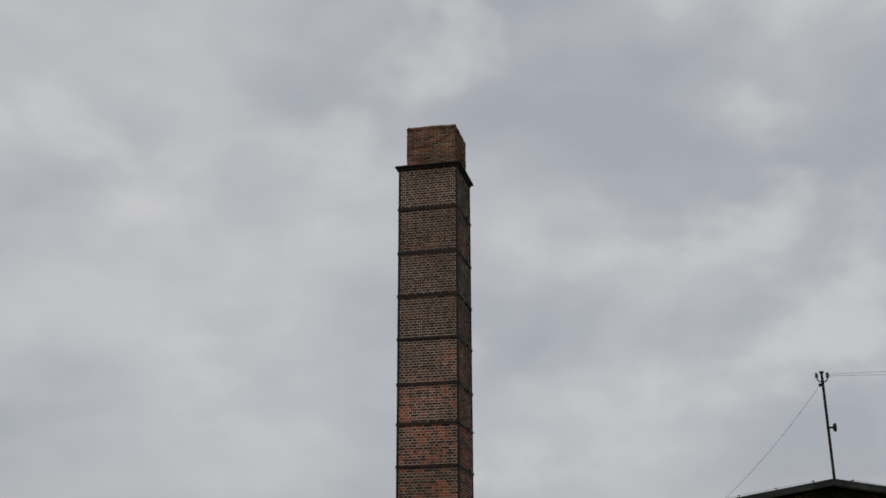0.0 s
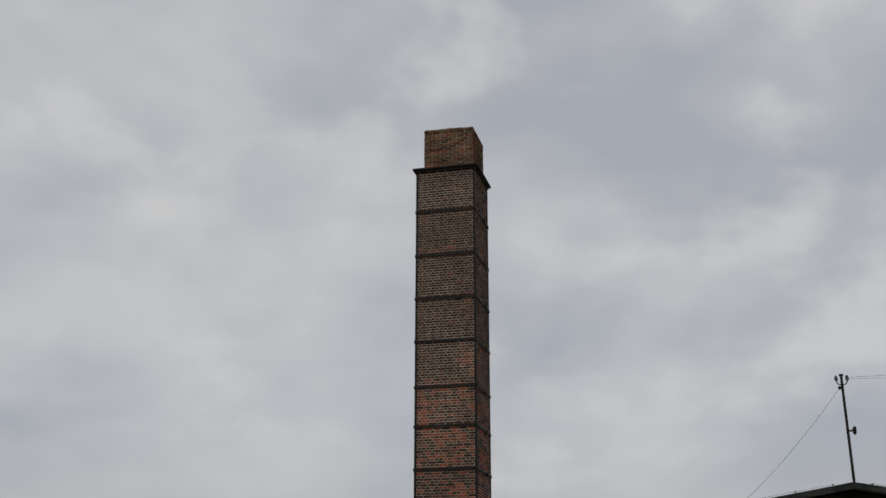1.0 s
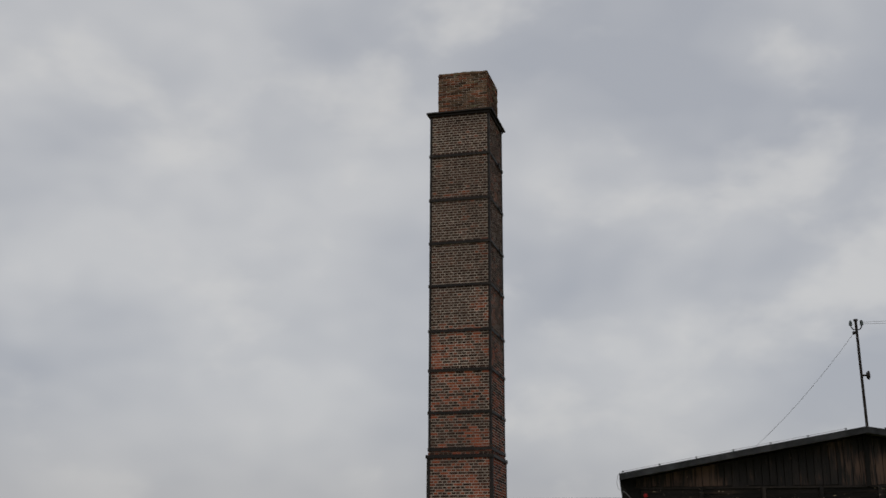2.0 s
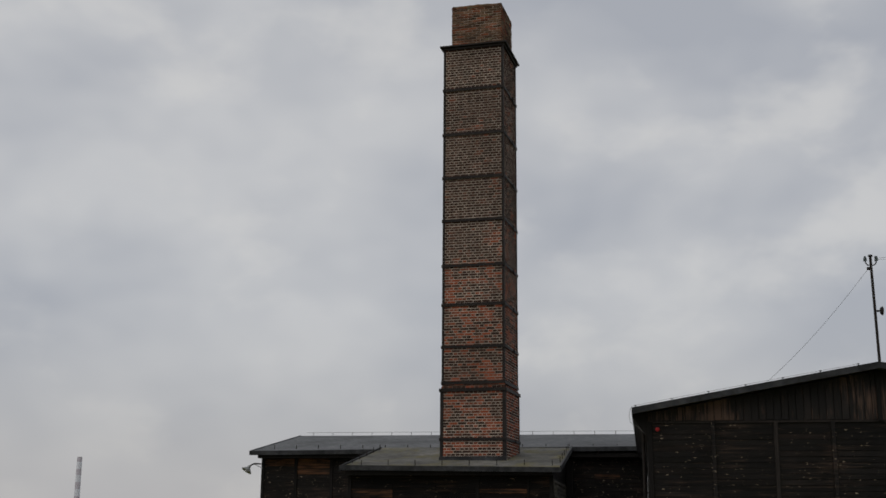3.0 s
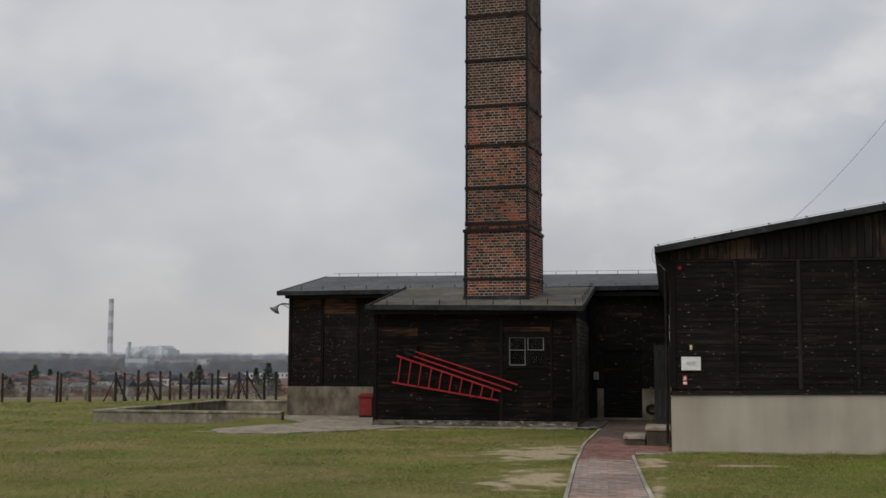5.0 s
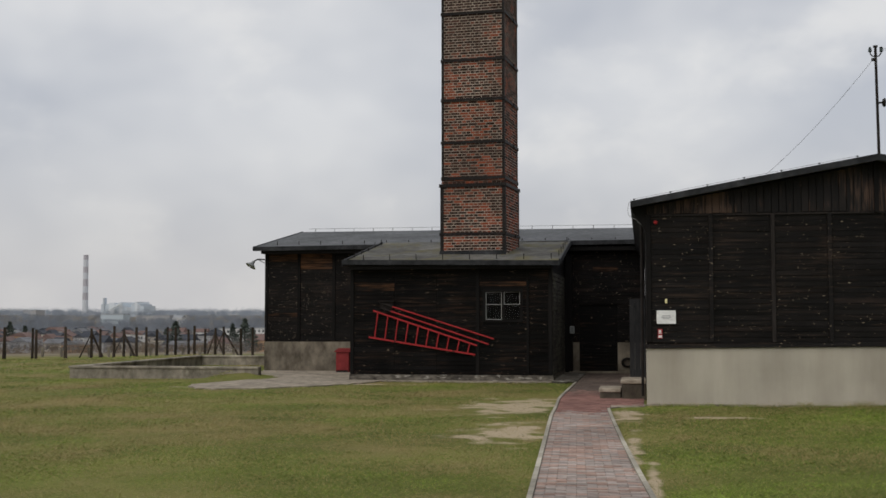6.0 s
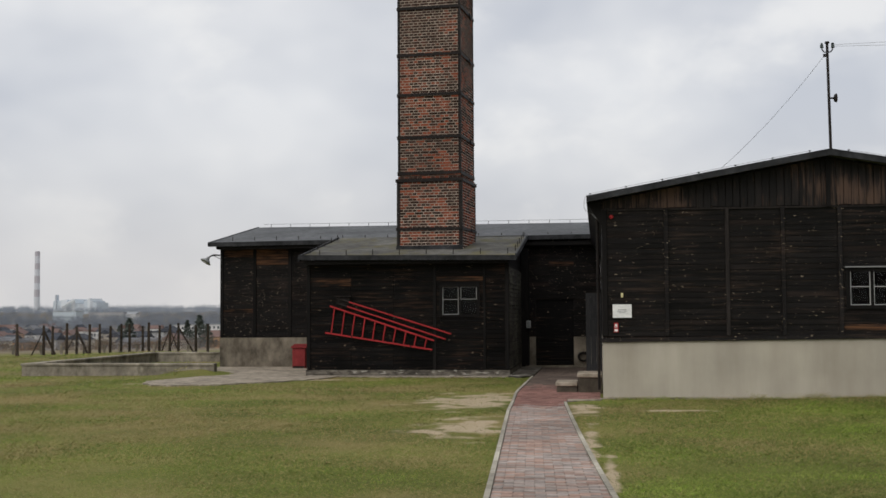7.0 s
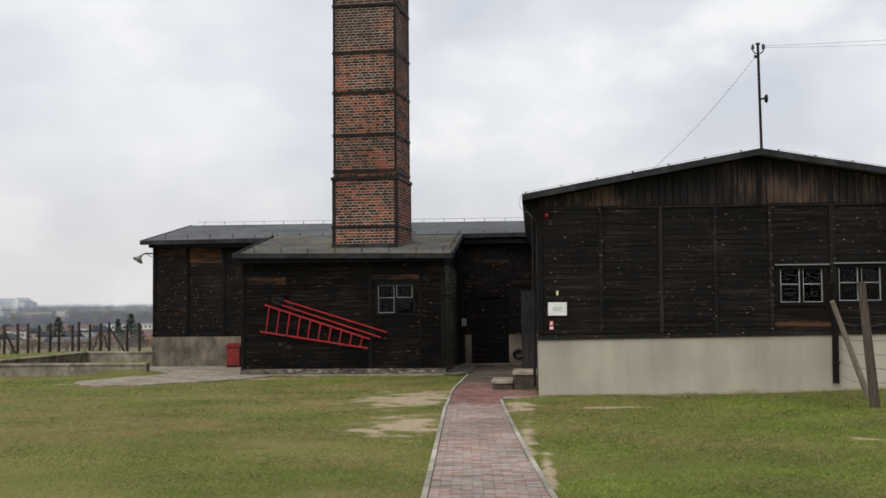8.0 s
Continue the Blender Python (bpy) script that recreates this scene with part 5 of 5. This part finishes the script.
def blade_material():
    m = material("grass_blades", (0.102, 0.160, 0.018), (0.195, 0.270, 0.038), 1.2, rough=0.7, bump=0, vary=0.42, island=True, stain=0.42, stain_scale=0.7)
    n, l = m.node_tree.nodes, m.node_tree.links
    b = n["Principled BSDF"]
    old = b.inputs["Base Color"].links[0].from_socket
    geo = n.new("ShaderNodeNewGeometry")
    dry = n.new("ShaderNodeTexNoise")
    dry.inputs["Scale"].default_value, dry.inputs["Detail"].default_value = 0.38, 8
    l.new(geo.outputs["Position"], dry.inputs["Vector"])
    hop = n.new("ShaderNodeMath")
    hop.operation = "MULTIPLY_ADD"
    hop.inputs[1].default_value = 0.5
    l.new(geo.outputs["Random Per Island"], hop.inputs[0])
    side = n.new("ShaderNodeSeparateXYZ")
    l.new(geo.outputs["Position"], side.inputs[0])
    moist = n.new("ShaderNodeMapRange")
    for i, v in ((1, -0.5), (2, 1.0), (3, 0.0), (4, -0.15)):
        moist.inputs[i].default_value = v
    l.new(side.outputs["X"], moist.inputs[0])
    # the straw lies in a swathe across the lawn, green along the walls and close by
    band = n.new("ShaderNodeValToRGB")
    for k, (p, v) in enumerate(((0.30, 0.36), (0.46, 0.58), (0.68, 0.60), (0.80, 0.36))):
        e = band.color_ramp.elements[k] if k < 2 else band.color_ramp.elements.new(p)
        e.position, e.color = p, (v, v, v, 1)
    across = n.new("ShaderNodeMath")
    across.operation = "MULTIPLY_ADD"
    across.inputs[1].default_value, across.inputs[2].default_value = 1 / 36.0, 0.0
    l.new(side.outputs["Y"], across.inputs[0])
    l.new(across.outputs[0], band.inputs[0])
    swathe = n.new("ShaderNodeMath")
    swathe.operation = "MULTIPLY_ADD"
    swathe.inputs[1].default_value = 0.5
    l.new(band.outputs[0], swathe.inputs[0])
    l.new(moist.outputs[0], swathe.inputs[2])
    level = n.new("ShaderNodeMath")
    level.operation = "SUBTRACT"
    level.inputs[1].default_value = 0.185
    l.new(swathe.outputs[0], level.inputs[0])
    wet = n.new("ShaderNodeMath")
    l.new(dry.outputs["Fac"], wet.inputs[0])
    l.new(level.outputs[0], wet.inputs[1])
    l.new(wet.outputs[0], hop.inputs[2])
    pick = n.new("ShaderNodeMapRange")
    pick.inputs[1].default_value, pick.inputs[2].default_value = 0.64, 0.90
    l.new(hop.outputs[0], pick.inputs[0])
    mx = n.new("ShaderNodeMix")
    mx.data_type = "RGBA"
    l.new(pick.outputs[0], mx.inputs[0])
    l.new(old, mx.inputs[6])
    mx.inputs[7].default_value = (0.30, 0.235, 0.10, 1)
    l.new(mx.outputs[2], b.inputs["Base Color"])
    # thin blades let the light through, so they shade like the turf as a whole
    up = n.new("ShaderNodeVectorMath")
    up.operation = "MULTIPLY_ADD"
    up.inputs[1].default_value, up.inputs[2].default_value = (0.55, 0.55, 0.55), (0, -0.1, 0.7)
    l.new(geo.outputs["Normal"], up.inputs[0])
    l.new(up.outputs[0], b.inputs["Normal"])
    return m


BLADES = blade_material()
grass()


# ---- single pieces: boards, bricks, paving blocks ----
def many(name, boxes, mat, parent, label=""):
    """Small blocks joined into one mesh. boxes: centre, half sizes and jitter each."""
    verts, faces = [], []
    for (x, y, z), (a, b, c) in boxes:
        k = len(verts)
        verts += [(x + i * a, y + j * b, z + l * c) for i in (-1, 1) for j in (-1, 1) for l in (-1, 1)]
        faces += [tuple(k + q for q in f) for f in ((0, 1, 3, 2), (4, 6, 7, 5), (0, 4, 5, 1), (2, 3, 7, 6), (0, 2, 6, 4), (1, 5, 7, 3))]
    me = bpy.data.meshes.new(name)
    me.from_pydata(verts, [], faces)
    me.materials.append(mat)
    return tagged(under(new(name, me), parent), label, kind="stuff")


boarded(BARRACK, BX0 + 0.04, BX1, BY0, 1.19, 3.60, 0.104, (1.28, 2.42, 3.45, 4.49, 5.64, 6.72, 7.9), BARRACK_HOLES, brown=((4.5, 5.6, 1.28, 1.42), (3.5, 4.4, 1.32, 1.45), (2.5, 3.4, 1.2, 1.36), (6.0, 6.6, 2.6, 2.75), (4.6, 5.5, 3.0, 3.15)))
boarded(REAR, RX0, BX0 - 0.01, RY0, 0.95, 3.70, 0.125, (-10.68, -9.55, -8.45, -7.6, -2.2), [DOOR, (-7.7, -2.4, 0, 5), (-2.4, 0.1, 0, 5)], brown=((-11.7, -10.7, 3.4, 3.7), (-10.6, -9.6, 3.2, 3.7), (-11.7, -10.7, 1.6, 1.9)))
boarded(REAR, -2.4, BX0 - 0.01, RY0, 0.95, 3.70, 0.125, (-1.5, -0.75), [DOOR], brown=((-1.45, -0.8, 3.02, 3.2),))
boarded(ANNEX, AX0, AX1, AY0, 0.18, 2.97, 0.112, (-6.55, -5.4, -4.3, -2.98), ANNEX_HOLES, brown=((-7.7, -6.6, 2.25, 2.75), (-5.4, -4.4, 2.48, 2.64), (-4.2, -3.0, 2.50, 2.66), (-6.5, -5.5, 0.55, 0.7)), board=BOARD_DARKTAR)
for i in range(62):
    x0 = BX0 + 0.03 + i * 0.136
    top = gable_z(x0 + 0.068) - 0.03
    if x0 + 0.13 < BX1:
        piece("gable_board", BOARD_UP, BARRACK, (x0 + 0.066, BY0 - 0.03 + rng.uniform(-0.005, 0.005), (3.64 + top) / 2),
              (0.128 * rng.uniform(0.93, 1.0), 0.022, top - 3.64 + rng.uniform(-0.03, 0.0)))
for r in range(24):
    z = 0.24 + r * 0.112
    y = AY0 + 0.1
    while y < 35.9:
        w = min(rng.choice((1.2, 1.7, 2.4)), 35.95 - y)
        if z < 2.95 + (y - AY0) * 0.14:
            piece("board", BOARD_SIDE, ANNEX, (AX1 + 0.005 + rng.uniform(-0.006, 0.006), y + w / 2, z), (0.024, w - 0.012, 0.112 * rng.uniform(0.86, 0.96)), (0, radians(rng.uniform(-10, -6)), 0))
        y += w


def bricks():
    """English bond on all four faces, courses of stretchers and headers in turn; the lowest front ones stand alone."""
    me = finish("brick", box(B(), -0.5, 0.5, -0.5, 0.5, -0.5, 0.5), BRICK_ONE)
    r = random.Random(3)
    rest, alone = [], 0
    bands = ((3.98, 0.05), (6.53, 0.045), (7.72, 0.045), (8.84, 0.045), (10.16, 0.045), (11.43, 0.045), (12.74, 0.045), (14.11, 0.045))
    courses = int((15.40 - 3.45) / COURSE)
    for k in range(courses):
        z = 3.45 + (k + 0.5) * COURSE
        e = 0.04 if z < 5.30 else 0.0
        if 5.27 < z < 5.60:
            e = 0.02
        long_, off = (0.25, 0.0) if k % 2 == 0 else (0.125, 0.0625)
        if k % 2 == 0:
            off = r.choice((0.0, 0.125))
        for face in range(4):
            lo, hi = (CX0 - e, CX1 + e) if face % 2 == 0 else (CY0 - e, CY1 + e)
            s = lo - off
            while s < hi - 0.03:
                a, b = max(s, lo), min(s + long_, hi)
                s += long_
                if b - a < 0.04:
                    continue
                h = (b - a) / 2 - 0.009
                d = 0.03
                out = r.uniform(-0.004, 0.004)
                c = (a + b) / 2
                zz = z + r.uniform(-0.002, 0.002)
                hz = COURSE / 2 - 0.0105
                if face == 0:
                    place, half = (c, CY0 - e + d - out, zz), (h, d, hz)
                elif face == 2:
                    place, half = (c, CY1 + e - d + out, zz), (h, d, hz)
                elif face == 1:
                    place, half = (CX1 + e - d + out, c, zz), (d, h, hz)
                else:
                    place, half = (CX0 - e + d - out, c, zz), (d, h, hz)
                if face == 0 and alone < 300 and z > 3.6:
                    piece("brick", me, CHIMNEY, place, tuple(2 * v for v in half))
                    alone += 1
                else:
                    rest.append((place, half))
    many("brickwork", rest, BRICK_MANY, CHIMNEY, "sooty red-brown brick courses")
    # mouth: crumbling courses with missing corners
    top = []
    for k in range(17):
        z = 15.49 + (k + 0.5) * COURSE
        for face in range(4):
            lo, hi = (-5.31, -3.80) if face % 2 == 0 else (CY0 + 0.15, CY1 - 0.15)
            s = lo - (0.0 if k % 2 else 0.125)
            while s < hi - 0.03:
                a, b = max(s, lo), min(s + 0.25, hi)
                s += 0.25
                if b - a < 0.04 :
                    continue
                c, h, d, hz = (a + b) / 2, (b - a) / 2 - 0.008, 0.05, COURSE / 2 - 0.009
                out = r.uniform(-0.006, 0.008)
                if face == 0:
                    top.append(((c, CY0 + 0.15 + d - out, z), (h, d, hz)))
                elif face == 2:
                    top.append(((c, CY1 - 0.15 - d + out, z), (h, d, hz)))
                elif face == 1:
                    top.append(((-3.80 - d + out, c, z), (d, h, hz)))
                else:
                    top.append(((-5.31 + d - out, c, z), (d, h, hz)))
    # worn mortar crown, crumbled lower along its outer edges
    bm = B()
    bmesh.ops.create_grid(bm, x_segments=14, y_segments=14, size=0.5)
    made = bmesh.ops.extrude_face_region(bm, geom=list(bm.faces))
    raised = {v for v in made["geom"] if isinstance(v, bmesh.types.BMVert)}
    for v in bm.verts:
        edge = max(abs(v.co.x), abs(v.co.y)) * 2
        z = 16.76
        if v in raised:
            z = 16.875 - 0.045 * smooth(0.8, 1.0, edge) - 0.05 * smooth(0.2, 0.5, v.co.x) + r.uniform(-0.012, 0.012)
        grow = 1.0 - 0.03 * (v in raised) + r.uniform(-0.012, 0.008)
        v.co = Vector((-4.555 + v.co.x * 1.50 * grow, (CY0 + CY1) / 2 + v.co.y * 1.45 * grow, z))
    bmesh.ops.recalc_face_normals(bm, faces=bm.faces)
    part("mortar_crown", bm, CROWN, CHIMNEY, "crumbling lichen-grey mortar crown")
    many("mouth_brickwork", top, BRICK_MOUTH, CHIMNEY, "lichen-covered crumbling bricks at the mouth")


CROWN = material("lichened_mortar", (0.085, 0.070, 0.045), (0.20, 0.165, 0.11), 6, rough=0.95, bump=0.7, stain=0.3, stain_scale=1.4)
BRICK_MOUTH = material("lichened_brick", (0.044, 0.030, 0.021), (0.150, 0.085, 0.052), 7, rough=0.95, bump=0.5, vary=0.6, island=True, stain=0.3, stain_scale=1.2,
                       spots=(0.120, 0.100, 0.060), spot_scale=4, spot_at=0.62, other=(1.4, 0.8, 0.65), other_share=0.25)
bricks()


def pavers():
    me = finish("paver", box(B(), -0.5, 0.5, -0.5, 0.5, -0.5, 0.5), PAVER_ONE)
    r = random.Random(5)
    rest, red, dark, alone = [], [], [], 0
    y, k = -6.0, 0
    while y < 35.6:
        lo, hi = path_left(y), path_right(y)
        s = lo - (0.1 if k % 2 else 0.0) - r.uniform(0, 0.004)
        while s < hi - 0.03:
            a, b = max(s, lo + 0.003), min(s + 0.2, hi - 0.003)
            s += 0.2
            if b - a < 0.03:
                continue
            place = ((a + b) / 2, y + 0.05, -0.008 + r.uniform(-0.003, 0.003))
            half = ((b - a) / 2 - 0.0035, 0.0465, 0.03)
            if y > 10.0 and alone < 300:
                piece("paver", me, PATH, place, tuple(2 * v for v in half))
                alone += 1
            else:
                (dark if y > 26.5 + r.uniform(-1.2, 1.2) else red if y > 20.8 + r.uniform(-0.6, 0.6) else rest).append((place, half))
        y += 0.1
        k += 1
    many("paving", rest, PAVER_MANY, PATH, "red and grey concrete blocks")
    many("dark_paving", dark, PAVER_SHADED, PATH, "dirty concrete blocks, darkened to stand for the passage shade")
    many("red_paving", red, PAVER_RED, PATH, "dull red concrete blocks")


pavers()
